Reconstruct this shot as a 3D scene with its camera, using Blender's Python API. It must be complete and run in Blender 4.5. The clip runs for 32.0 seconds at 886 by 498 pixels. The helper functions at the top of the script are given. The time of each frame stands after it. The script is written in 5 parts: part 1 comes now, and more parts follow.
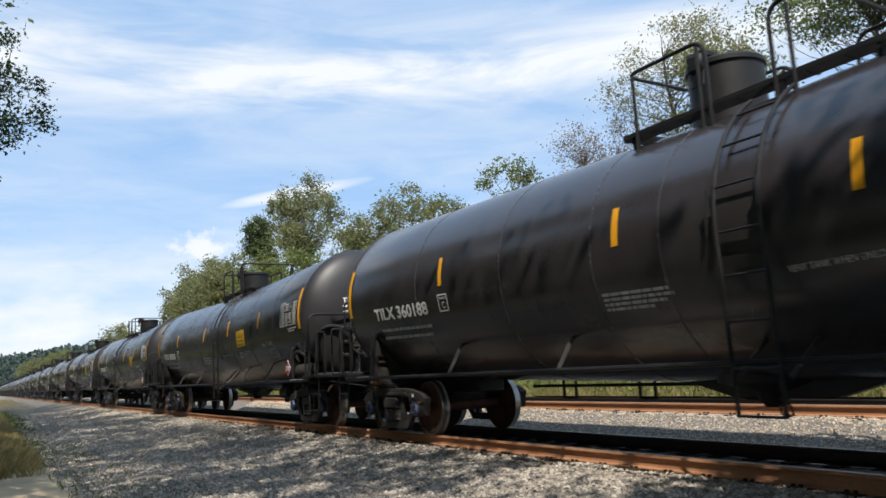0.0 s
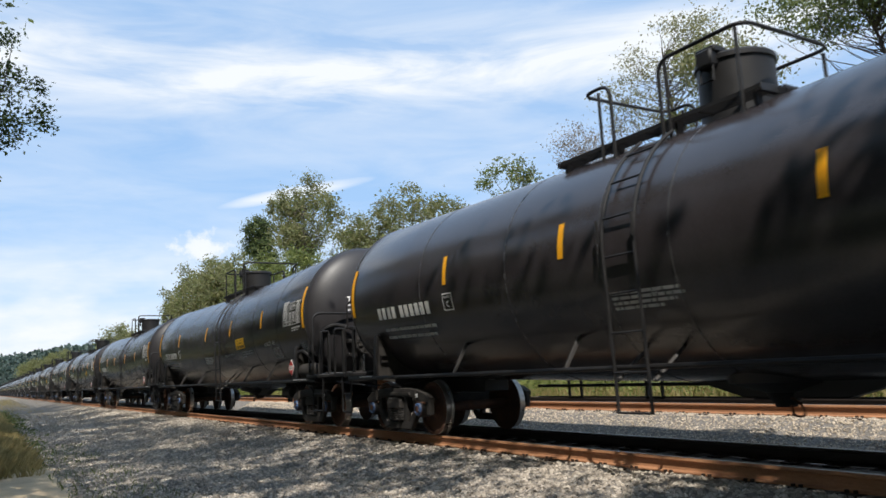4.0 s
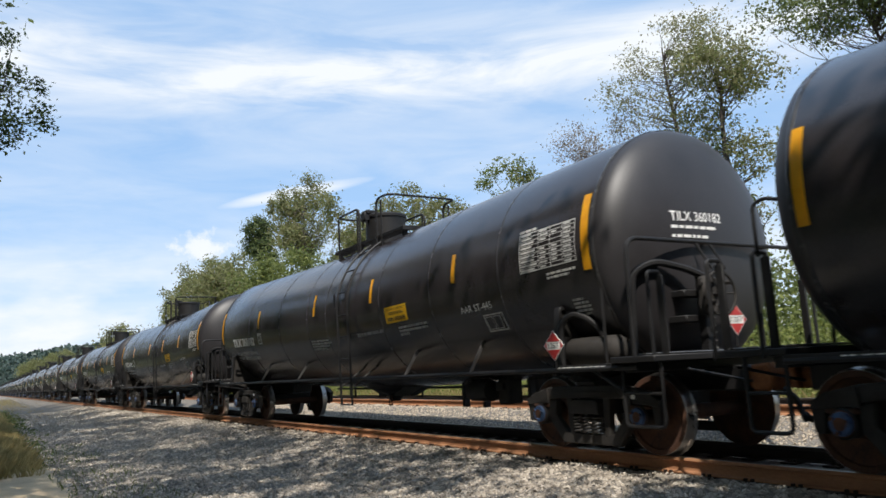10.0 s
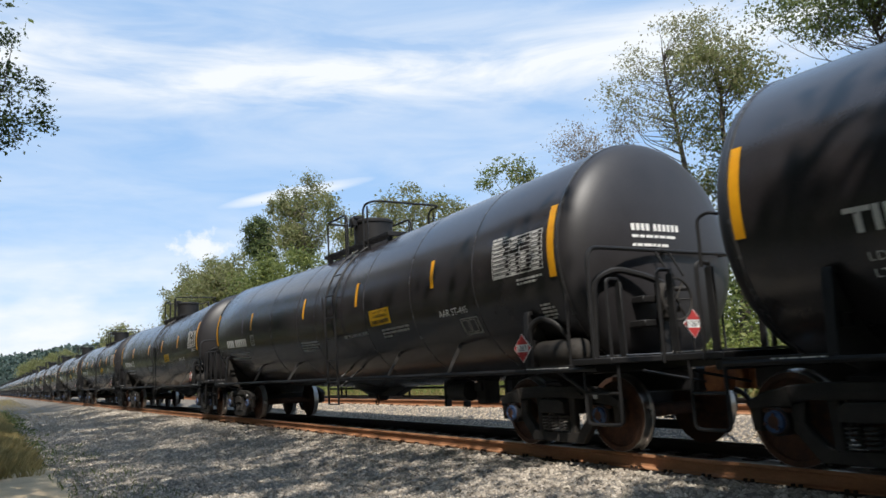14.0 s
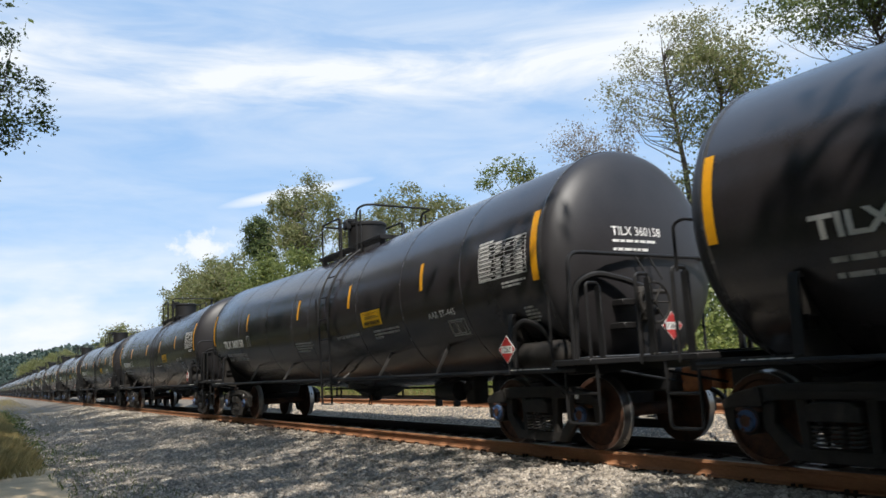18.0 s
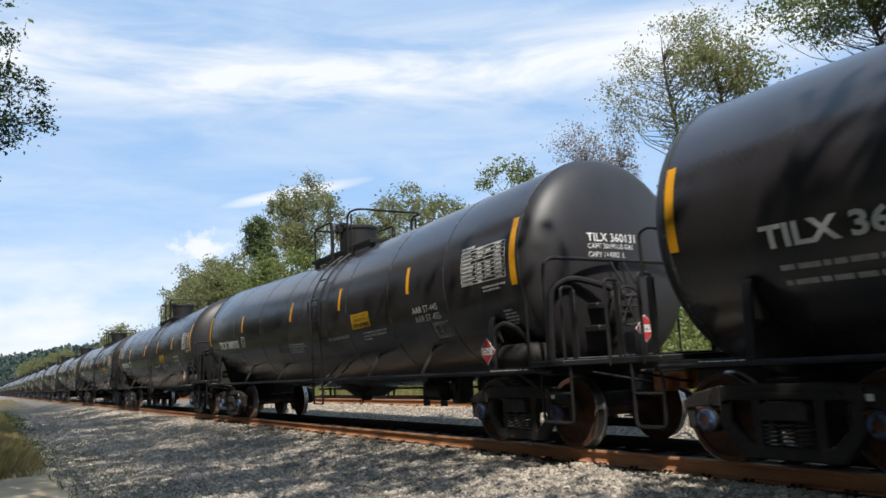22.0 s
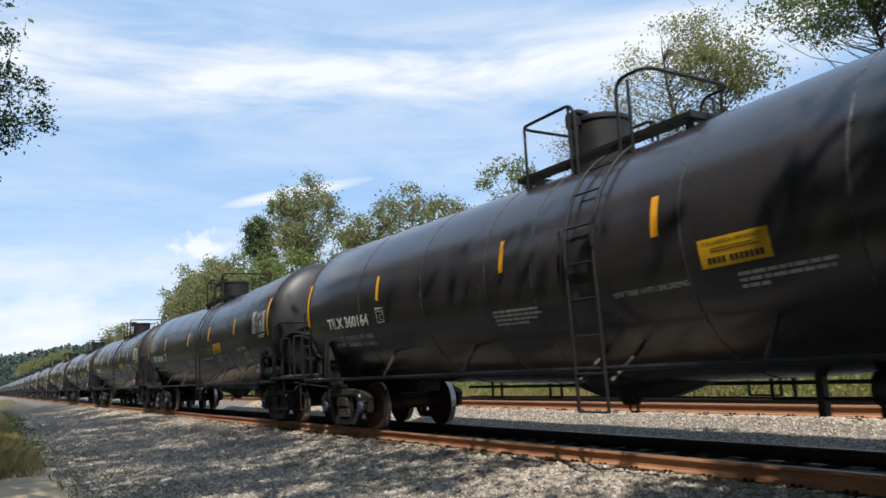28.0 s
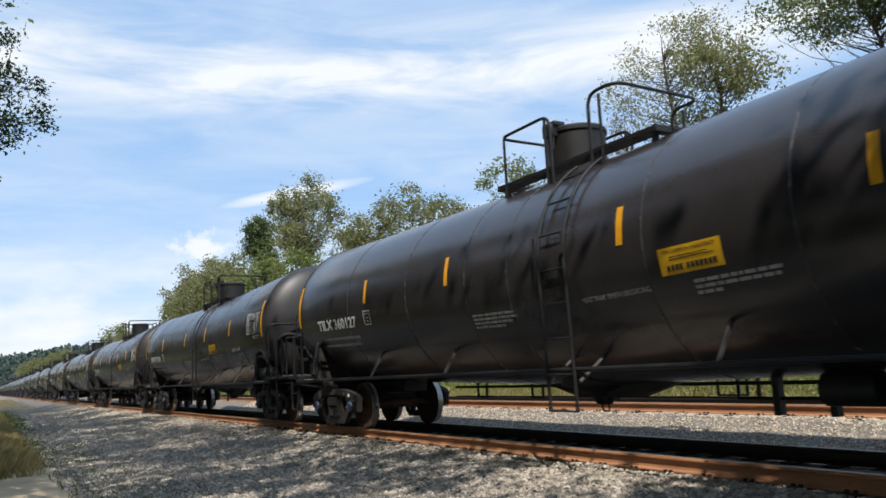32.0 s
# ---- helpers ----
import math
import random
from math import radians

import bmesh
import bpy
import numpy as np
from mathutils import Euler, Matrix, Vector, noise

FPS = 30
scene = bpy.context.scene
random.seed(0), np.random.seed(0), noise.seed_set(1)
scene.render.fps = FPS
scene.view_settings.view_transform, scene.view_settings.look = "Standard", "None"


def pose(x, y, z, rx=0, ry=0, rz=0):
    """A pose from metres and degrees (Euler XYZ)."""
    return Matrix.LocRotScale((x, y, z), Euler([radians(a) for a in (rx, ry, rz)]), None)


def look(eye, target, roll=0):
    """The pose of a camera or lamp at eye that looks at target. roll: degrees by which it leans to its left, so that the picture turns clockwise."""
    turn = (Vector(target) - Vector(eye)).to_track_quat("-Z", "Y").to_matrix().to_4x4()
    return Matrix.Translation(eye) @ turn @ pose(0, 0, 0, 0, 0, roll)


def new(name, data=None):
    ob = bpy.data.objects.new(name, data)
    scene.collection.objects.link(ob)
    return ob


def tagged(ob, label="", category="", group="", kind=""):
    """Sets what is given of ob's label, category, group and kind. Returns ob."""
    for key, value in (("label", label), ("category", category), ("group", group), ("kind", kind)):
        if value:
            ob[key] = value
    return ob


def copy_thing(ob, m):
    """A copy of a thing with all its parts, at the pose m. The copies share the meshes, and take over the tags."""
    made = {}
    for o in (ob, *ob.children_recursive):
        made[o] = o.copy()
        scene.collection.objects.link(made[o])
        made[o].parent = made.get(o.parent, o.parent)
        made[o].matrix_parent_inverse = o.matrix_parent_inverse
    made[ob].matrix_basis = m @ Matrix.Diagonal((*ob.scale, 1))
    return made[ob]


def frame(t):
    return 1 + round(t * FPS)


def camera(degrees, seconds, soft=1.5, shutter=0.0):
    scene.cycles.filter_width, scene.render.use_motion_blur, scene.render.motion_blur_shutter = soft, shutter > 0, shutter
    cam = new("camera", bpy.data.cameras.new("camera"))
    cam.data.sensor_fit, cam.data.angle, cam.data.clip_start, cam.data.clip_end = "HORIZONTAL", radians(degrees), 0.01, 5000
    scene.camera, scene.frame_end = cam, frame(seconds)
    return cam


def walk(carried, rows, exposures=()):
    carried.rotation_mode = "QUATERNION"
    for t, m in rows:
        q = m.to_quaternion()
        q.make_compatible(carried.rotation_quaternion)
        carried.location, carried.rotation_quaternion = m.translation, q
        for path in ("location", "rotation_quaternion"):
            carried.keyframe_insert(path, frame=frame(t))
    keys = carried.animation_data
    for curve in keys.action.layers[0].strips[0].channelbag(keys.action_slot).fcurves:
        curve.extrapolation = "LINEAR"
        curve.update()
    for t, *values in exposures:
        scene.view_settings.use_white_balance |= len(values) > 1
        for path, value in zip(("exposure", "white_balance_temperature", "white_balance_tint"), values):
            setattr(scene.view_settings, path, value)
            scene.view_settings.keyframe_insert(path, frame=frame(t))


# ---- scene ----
# camera: stands still beside the track, a little rolled
cam = camera(61.2, 32.0, soft=1.6, shutter=0.07)
EYE = (0.0, -7.495, 1.093)
AIM = look(EYE, (EYE[0] - 84.041, EYE[1] + 51.791, EYE[2] + 15.961), 0.0) @ pose(0, 0, 0, 0, 0, -2.94)
walk(cam, [(0.0, AIM), (32.0, AIM)])

# ---- light: high early-autumn sun from the front right, thin cloud ----
SUN = Vector((0.62, -0.36, 1.0)).normalized()
lamp = new("sun", bpy.data.lights.new("sun", "SUN"))
lamp.data.energy, lamp.data.angle, lamp.data.color = 5.0, radians(0.53), (1.0, 0.95, 0.87)
lamp.matrix_world = look((0, 0, 60), Vector((0, 0, 60)) - SUN)

world = bpy.data.worlds.new("sky")
scene.world = world
world.use_nodes = True


def node(tree, kind, **inputs):
    n = tree.nodes.new(kind)
    for key, value in inputs.items():
        n.inputs[key.replace("_", " ")].default_value = value
    return n


def maths(tree, op, a, b=None, clamp=False):
    n = tree.nodes.new("ShaderNodeMath")
    n.operation, n.use_clamp = op, clamp
    for i, v in enumerate((a, b)):
        if v is None:
            continue
        if isinstance(v, (int, float)):
            n.inputs[i].default_value = v
        else:
            tree.links.new(v, n.inputs[i])
    return n.outputs[0]


def ramp(tree, value, stops):
    n = tree.nodes.new("ShaderNodeValToRGB")
    els = n.color_ramp.elements
    while len(els) < len(stops):
        els.new(0.5)
    for e, (at, c) in zip(els, stops):
        e.position, e.color = at, (*c, 1) if len(c) == 3 else c
    tree.links.new(value, n.inputs[0])
    return n.outputs[0]


PUFF, WISP = (-0.9575, 0.233, 0.166), (-0.9117, 0.3351, 0.2376)     # the way to a heaped cloud and to a wisp
WISP_LONG, WISP_WIDE = (0.381, 0.906, 0.183), (-0.154, 0.257, -0.954)    # how the wisp lies


def build_sky():
    t = world.node_tree
    t.nodes.clear()
    out = t.nodes.new("ShaderNodeOutputWorld")
    sky = t.nodes.new("ShaderNodeTexSky")
    sky.sky_type, sky.sun_disc = "NISHITA", False
    sky.sun_elevation = math.asin(SUN.z)
    sky.sun_rotation = math.atan2(SUN.x, SUN.y)
    sky.air_density, sky.dust_density, sky.ozone_density = 1.0, 0.6, 2.0
    blue = node(t, "ShaderNodeBackground", Strength=0.15)
    deep = node(t, "ShaderNodeHueSaturation", Saturation=1.0)
    t.links.new(sky.outputs[0], deep.inputs["Color"])
    t.links.new(deep.outputs[0], blue.inputs[0])
    cloud = node(t, "ShaderNodeBackground", Strength=1.04)
    cloud.inputs[0].default_value = (0.93, 0.965, 1.0, 1)
    co = t.nodes.new("ShaderNodeTexCoord")
    sep = t.nodes.new("ShaderNodeSeparateXYZ")
    t.links.new(co.outputs["Generated"], sep.inputs[0])
    z = sep.outputs[2]
    # wispy cirrus drawn out along the horizon
    mp = node(t, "ShaderNodeMapping", Scale=(1.5, 1.5, 8.5), Rotation=(0.05, 0.03, 0.6))
    t.links.new(co.outputs["Generated"], mp.inputs[0])
    wisp = node(t, "ShaderNodeTexNoise", Scale=2.6, Detail=8.0, Roughness=0.58, Distortion=0.5)
    t.links.new(mp.outputs[0], wisp.inputs[0])
    w = ramp(t, wisp.outputs[0], [(0.36, (0, 0, 0)), (0.74, (1, 1, 1))])
    # the long streak of thin cloud high up
    d = maths(t, "DIVIDE", maths(t, "SUBTRACT", z, 0.380), 0.036)
    band = maths(t, "EXPONENT", maths(t, "MULTIPLY", maths(t, "MULTIPLY", d, d), -1.0))
    streak = maths(t, "MULTIPLY", band, maths(t, "ADD", maths(t, "MULTIPLY", w, 1.0), 0.3))
    # heaped cloud and haze low down
    heap = node(t, "ShaderNodeTexNoise", Scale=7.0, Detail=6.0, Roughness=0.5)
    mp2 = node(t, "ShaderNodeMapping", Scale=(1.0, 1.0, 2.4))
    t.links.new(co.outputs["Generated"], mp2.inputs[0])
    t.links.new(mp2.outputs[0], heap.inputs[0])
    low = ramp(t, z, [(0.0, (1, 1, 1)), (0.10, (0.75, 0.75, 0.75)), (0.22, (0, 0, 0))])
    h = ramp(t, heap.outputs[0], [(0.40, (0, 0, 0)), (0.60, (1, 1, 1))])
    heaps = maths(t, "MULTIPLY", low, maths(t, "ADD", maths(t, "MULTIPLY", h, 0.7), 0.35))
    # one heaped cloud over the trees and a thin slanting wisp beside it
    def puff(at, wide, soft_edge, rough):
        off = t.nodes.new("ShaderNodeVectorMath")
        off.operation = "SUBTRACT"
        t.links.new(co.outputs["Generated"], off.inputs[0])
        off.inputs[1].default_value = at
        fit = node(t, "ShaderNodeMapping", Scale=[1 / a for a in wide], Rotation=(0, 0, 0))
        t.links.new(off.outputs[0], fit.inputs[0])
        far = t.nodes.new("ShaderNodeVectorMath")
        far.operation = "LENGTH"
        t.links.new(fit.outputs[0], far.inputs[0])
        grain = node(t, "ShaderNodeTexNoise", Scale=34.0, Detail=5.0, Roughness=0.6)
        t.links.new(co.outputs["Generated"], grain.inputs[0])
        edge = maths(t, "ADD", far.outputs["Value"], maths(t, "MULTIPLY", maths(t, "SUBTRACT", grain.outputs[0], 0.5), rough))
        return ramp(t, edge, [(0.0, (1, 1, 1)), (1.0 - soft_edge, (0.9, 0.9, 0.9)), (1.0, (0, 0, 0))])
    total = maths(t, "ADD", maths(t, "ADD", maths(t, "MULTIPLY", w, 0.38), streak), heaps)
    total = maths(t, "MAXIMUM", total, puff(PUFF, (0.5, 0.046, 0.024), 0.5, 2.0))
    def along(at, axis):
        off = t.nodes.new("ShaderNodeVectorMath")
        off.operation = "SUBTRACT"
        t.links.new(co.outputs["Generated"], off.inputs[0])
        off.inputs[1].default_value = at
        dot = t.nodes.new("ShaderNodeVectorMath")
        dot.operation = "DOT_PRODUCT"
        t.links.new(off.outputs[0], dot.inputs[0])
        dot.inputs[1].default_value = axis
        return dot.outputs["Value"]
    u = maths(t, "DIVIDE", along(WISP, WISP_LONG), 0.105)
    v = maths(t, "DIVIDE", along(WISP, WISP_WIDE), 0.0095)
    fade = maths(t, "ADD", maths(t, "MULTIPLY", u, u), maths(t, "MULTIPLY", v, v))
    fade = maths(t, "ADD", fade, maths(t, "MULTIPLY", maths(t, "SUBTRACT", wisp.outputs[0], 0.5), 1.6))
    total = maths(t, "MAXIMUM", total, ramp(t, fade, [(0.0, (0.85, 0.85, 0.85)), (1.0, (0, 0, 0))]))
    thin = ramp(t, z, [(0.42, (1, 1, 1)), (0.70, (0.75, 0.75, 0.75))])
    total = maths(t, "MINIMUM", maths(t, "MULTIPLY", total, thin), 0.95)
    # a thin bright veil over the whole sky
    veil = node(t, "ShaderNodeBackground", Strength=1.05)
    veil.inputs[0].default_value = (0.40, 0.635, 0.985, 1)
    hazy = t.nodes.new("ShaderNodeMixShader")
    t.links.new(ramp(t, z, [(0.40, (0.72, 0.72, 0.72)), (0.75, (0.85, 0.85, 0.85))]), hazy.inputs[0])
    t.links.new(blue.outputs[0], hazy.inputs[1])
    t.links.new(veil.outputs[0], hazy.inputs[2])
    mix = t.nodes.new("ShaderNodeMixShader")
    t.links.new(total, mix.inputs[0])
    t.links.new(hazy.outputs[0], mix.inputs[1])
    t.links.new(cloud.outputs[0], mix.inputs[2])
    t.links.new(mix.outputs[0], out.inputs[0])


build_sky()


# ---- materials ----
def material(name, base, dark=None, rough=0.6, metal=0.0, scale=4.0, fine=60.0, bump=0.2, bump_dist=0.01, mix=0.5,
             rough_var=0.1, random_tint=0.0, spec=0.5, stretch=(1, 1, 1), island=0.0):
    """A surface with stains at one scale and grain at a second one."""
    m = bpy.data.materials.new(name)
    m.use_nodes = True
    t = m.node_tree
    b = t.nodes["Principled BSDF"]
    b.inputs["Metallic"].default_value = metal
    b.inputs["Specular IOR Level"].default_value = spec
    dark = dark or tuple(c * 0.6 for c in base)
    co = t.nodes.new("ShaderNodeTexCoord")
    mp = node(t, "ShaderNodeMapping", Scale=stretch)
    t.links.new(co.outputs["Object"], mp.inputs[0])
    n1 = node(t, "ShaderNodeTexNoise", Scale=scale, Detail=5.0, Roughness=0.6)
    n2 = node(t, "ShaderNodeTexNoise", Scale=fine, Detail=3.0, Roughness=0.6)
    t.links.new(mp.outputs[0], n1.inputs[0])
    t.links.new(mp.outputs[0], n2.inputs[0])
    both = maths(t, "ADD", maths(t, "MULTIPLY", n1.outputs[0], 0.65), maths(t, "MULTIPLY", n2.outputs[0], 0.35))
    c = ramp(t, both, [(0.5 - 0.28 * (1 - mix) - 0.06, dark), (0.5 + 0.12, base)])
    if random_tint or island:
        hsv = t.nodes.new("ShaderNodeHueSaturation")
        info = t.nodes.new("ShaderNodeNewGeometry" if island else "ShaderNodeObjectInfo")
        rnd = info.outputs["Random Per Island" if island else "Random"]
        amount = island or random_tint
        t.links.new(maths(t, "ADD", maths(t, "MULTIPLY", rnd, amount), 1.0 - amount / 2), hsv.inputs["Value"])
        t.links.new(c, hsv.inputs["Color"])
        c = hsv.outputs[0]
    t.links.new(c, b.inputs["Base Color"])
    t.links.new(maths(t, "ADD", maths(t, "MULTIPLY", n1.outputs[0], rough_var * 2), rough - rough_var), b.inputs["Roughness"])
    if bump:
        bp = node(t, "ShaderNodeBump", Strength=bump, Distance=bump_dist)
        t.links.new(n2.outputs[0], bp.inputs["Height"])
        t.links.new(bp.outputs[0], b.inputs["Normal"])
    return m


def leaf_material(name, a, b, through_light=0.35):
    m = bpy.data.materials.new(name)
    m.use_nodes = True
    t = m.node_tree
    t.nodes.clear()
    out = t.nodes.new("ShaderNodeOutputMaterial")
    geo = t.nodes.new("ShaderNodeNewGeometry")
    co = t.nodes.new("ShaderNodeTexCoord")
    n = node(t, "ShaderNodeTexNoise", Scale=0.45, Detail=2.0)
    t.links.new(co.outputs["Object"], n.inputs[0])
    f = maths(t, "ADD", maths(t, "MULTIPLY", geo.outputs["Random Per Island"], 0.6), maths(t, "MULTIPLY", n.outputs[0], 0.4))
    c = ramp(t, f, [(0.15, a), (0.85, b)])
    d = t.nodes.new("ShaderNodeBsdfPrincipled")
    d.inputs["Roughness"].default_value = 0.55
    t.links.new(c, d.inputs["Base Color"])
    tr = t.nodes.new("ShaderNodeBsdfTranslucent")
    t.links.new(c, tr.inputs[0])
    mx = t.nodes.new("ShaderNodeMixShader")
    mx.inputs[0].default_value = through_light
    t.links.new(d.outputs[0], mx.inputs[1])
    t.links.new(tr.outputs[0], mx.inputs[2])
    t.links.new(mx.outputs[0], out.inputs[0])
    return m


TANK = material("black_tank_paint", (0.041, 0.0352, 0.0368), (0.025, 0.0214, 0.0226), 0.23, 0, 1.3, 45, 0.025, 0.003, rough_var=0.05, spec=0.75, stretch=(1, 1, 0.5))
HEAD = material("dusty_black_head_paint", (0.037, 0.0335, 0.0355), (0.022, 0.020, 0.021), 0.46, 0, 1.3, 45, 0.05, 0.004, rough_var=0.05, spec=0.5)
FRAME = material("black_steel_paint", (0.019, 0.0178, 0.0180), (0.009, 0.0082, 0.0083), 0.56, 0, 5, 80, 0.14, 0.003, spec=0.4)
DUSTY = material("dusty_cast_steel", (0.046, 0.040, 0.035), (0.014, 0.0125, 0.011), 0.75, 0.2, 6, 70, 0.4, 0.004)
BRACKET = material("grey_bracket_paint", (0.080, 0.074, 0.070), (0.035, 0.032, 0.030), 0.65, 0.0, 7, 60, 0.2, 0.002)
RUST = material("rusty_wheel_face", (0.125, 0.055, 0.030), (0.020, 0.013, 0.011), 0.8, 0.1, 5, 50, 0.3, 0.003)
ORANGE_RUST = material("fresh_rust_coupler", (0.40, 0.15, 0.05), (0.13, 0.05, 0.022), 0.8, 0.1, 9, 60, 0.4, 0.004)
TREAD = material("polished_tread", (0.42, 0.40, 0.38), (0.25, 0.23, 0.21), 0.3, 0.95, 6, 60, 0.1, 0.002)
CAP_BLUE = material("blue_bearing_cap", (0.045, 0.105, 0.24), (0.04, 0.05, 0.08), 0.55, 0, 14, 80, 0.2, 0.002)
SPRING = material("grey_spring_steel", (0.085, 0.078, 0.072), (0.04, 0.036, 0.033), 0.55, 0.4, 9, 70, 0.2, 0.002)
STEEL = material("worn_steel", (0.22, 0.21, 0.20), (0.09, 0.085, 0.08), 0.4, 0.7, 9, 70, 0.2, 0.002)
YELLOW = material("amber_reflector", (0.85, 0.40, 0.010), (0.72, 0.31, 0.008), 0.4, 0, 8, 90, 0.05, 0.001, mix=0.7)
SIGN_YELLOW = material("yellow_sign", (0.80, 0.46, 0.012), (0.66, 0.36, 0.01), 0.45, 0, 6, 90, 0.05, 0.001, mix=0.7)
WHITE = material("white_stencil", (0.92, 0.90, 0.86), (0.80, 0.78, 0.74), 0.6, 0, 9, 70, 0.05, 0.001, mix=0.65)
FADED = material("faded_stencil", (0.70, 0.68, 0.64), (0.34, 0.33, 0.31), 0.65, 0, 12, 60, 0.05, 0.001)
CHALK = material("faint_chalk", (0.16, 0.155, 0.15), (0.06, 0.058, 0.056), 0.8, 0, 14, 60, 0.0)
BLACK_INK = material("black_print", (0.02, 0.02, 0.02), (0.012, 0.012, 0.012), 0.6, 0, 8, 60, 0.0)
RED = material("red_placard", (0.55, 0.045, 0.04), (0.36, 0.03, 0.028), 0.5, 0, 8, 60, 0.05, 0.001)
SEAM = material("weld_seam_paint", (0.058, 0.055, 0.055), (0.034, 0.033, 0.033), 0.26, 0, 7, 50, 0.1, 0.002)
RAIL_RUST = material("rusty_rail", (0.46, 0.225, 0.11), (0.24, 0.108, 0.052), 0.85, 0.05, 3, 55, 0.35, 0.003, stretch=(0.35, 1, 1))
RAIL_TOP = material("rail_head", (0.30, 0.27, 0.25), (0.17, 0.13, 0.10), 0.35, 0.8, 3, 50, 0.05, 0.001, stretch=(0.1, 1, 1))
RAIL_GAUGE_SHADE = material("greasy_gauge_side", (0.045, 0.030, 0.022), (0.02, 0.014, 0.011), 0.6, 0.1, 4, 50, 0.3, 0.003, stretch=(0.35, 1, 1))
PLATE = material("dark_tie_plate", (0.06, 0.035, 0.022), (0.03, 0.018, 0.012), 0.85, 0.2, 8, 60, 0.3, 0.003)
GRAVEL = material("crushed_limestone_bed", (0.26, 0.230, 0.195), (0.11, 0.098, 0.083), 0.95, 0, 9, 26, 1.0, 0.05, mix=0.3)
STONE = material("limestone_pieces", (0.58, 0.485, 0.375), (0.44, 0.366, 0.28), 0.95, 0, 6, 60, 0.3, 0.004, island=0.4)
# a darker limestone than STONE, with more tone from piece to piece
ROAD_STONE = material("dusty_road_stone", (0.50, 0.438, 0.362), (0.29, 0.250, 0.205), 0.95, 0, 6, 60, 0.3, 0.004, island=0.75)
EARTH = material("grassy_earth", (0.13, 0.14, 0.05), (0.07, 0.06, 0.03), 0.95, 0, 0.8, 14, 0.8, 0.06)
SAND = material("tan_sandy_track", (0.64, 0.49, 0.31), (0.42, 0.315, 0.20), 0.95, 0, 3, 40, 0.6, 0.02)
BARK = material("grey_brown_bark", (0.13, 0.105, 0.085), (0.05, 0.04, 0.033), 0.9, 0, 5, 30, 0.9, 0.02, stretch=(3, 3, 0.6))
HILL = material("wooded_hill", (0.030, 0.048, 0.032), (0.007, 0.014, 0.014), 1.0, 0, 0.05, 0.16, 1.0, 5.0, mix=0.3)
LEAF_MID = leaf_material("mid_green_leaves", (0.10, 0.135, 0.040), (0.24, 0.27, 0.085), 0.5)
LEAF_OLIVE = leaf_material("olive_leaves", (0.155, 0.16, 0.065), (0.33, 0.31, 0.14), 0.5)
LEAF_DARK = leaf_material("dark_green_leaves", (0.030, 0.052, 0.018), (0.085, 0.115, 0.035))
LEAF_BRIGHT = leaf_material("sunny_shrub_leaves", (0.13, 0.175, 0.038), (0.33, 0.34, 0.10), 0.45)
LEAF_BROWN = leaf_material("dry_brown_leaves", (0.18, 0.14, 0.10), (0.33, 0.27, 0.20), 0.3)
# the distance haze is mixed into these leaf colours
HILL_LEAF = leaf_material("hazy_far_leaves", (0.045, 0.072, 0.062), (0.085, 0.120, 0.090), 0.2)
GRASS = leaf_material("dry_grass_blades", (0.27, 0.215, 0.085), (0.50, 0.40, 0.18), 0.45)


# ---- mesh helpers ----
def finish(bm, name, mats, smooth=40):
    me = bpy.data.meshes.new(name)
    bm.to_mesh(me)
    bm.free()
    for m in mats if isinstance(mats, (list, tuple)) else [mats]:
        me.materials.append(m)
    if smooth:
        me.shade_smooth()
        me.set_sharp_from_angle(angle=radians(smooth))
    return me


def part(name, bm, mats, parent=None, label="", at=None, smooth=40):
    ob = new(name, finish(bm, name, mats, smooth))
    ob.parent = parent
    if at is not None:
        ob.matrix_basis = at
    return tagged(ob, label)


def again(ob, at, parent=None):
    """One more part on the same mesh."""
    c = new(ob.name.split(".")[0], ob.data)
    c.parent = parent or ob.parent
    c.matrix_basis = at
    return tagged(c, ob.get("label", ""))


def box(bm, x0, x1, y0, y1, z0, z1, bevel=0.0, mat=0):
    v = [bm.verts.new((x, y, z)) for x in (x0, x1) for y in (y0, y1) for z in (z0, z1)]
    fs = [bm.faces.new([v[i] for i in q]) for q in ((0, 1, 3, 2), (4, 6, 7, 5), (0, 4, 5, 1), (2, 3, 7, 6), (0, 2, 6, 4), (1, 5, 7, 3))]
    for f in fs:
        f.material_index = mat
    if bevel:
        es = {e for f in fs for e in f.edges}
        bmesh.ops.bevel(bm, geom=list(es), offset=bevel, segments=1, affect="EDGES")
    return bm


def prism(bm, poly, y0, y1, bevel=0.0, axis="y"):
    """A plate: an outline in x and z, drawn out along y (or in y and z along x)."""
    def p(a, b, c):
        return (a, c, b) if axis == "y" else (c, a, b)
    lo = [bm.verts.new(p(a, b, y0)) for a, b in poly]
    hi = [bm.verts.new(p(a, b, y1)) for a, b in poly]
    n = len(poly)
    fs = [bm.faces.new(lo), bm.faces.new(hi[::-1])]
    fs += [bm.faces.new((lo[i], hi[i], hi[(i + 1) % n], lo[(i + 1) % n])) for i in range(n)]
    bmesh.ops.recalc_face_normals(bm, faces=fs)
    if bevel:
        es = set(fs[0].edges) | set(fs[1].edges)
        bmesh.ops.bevel(bm, geom=list(es), offset=bevel, segments=1, affect="EDGES")
    return bm


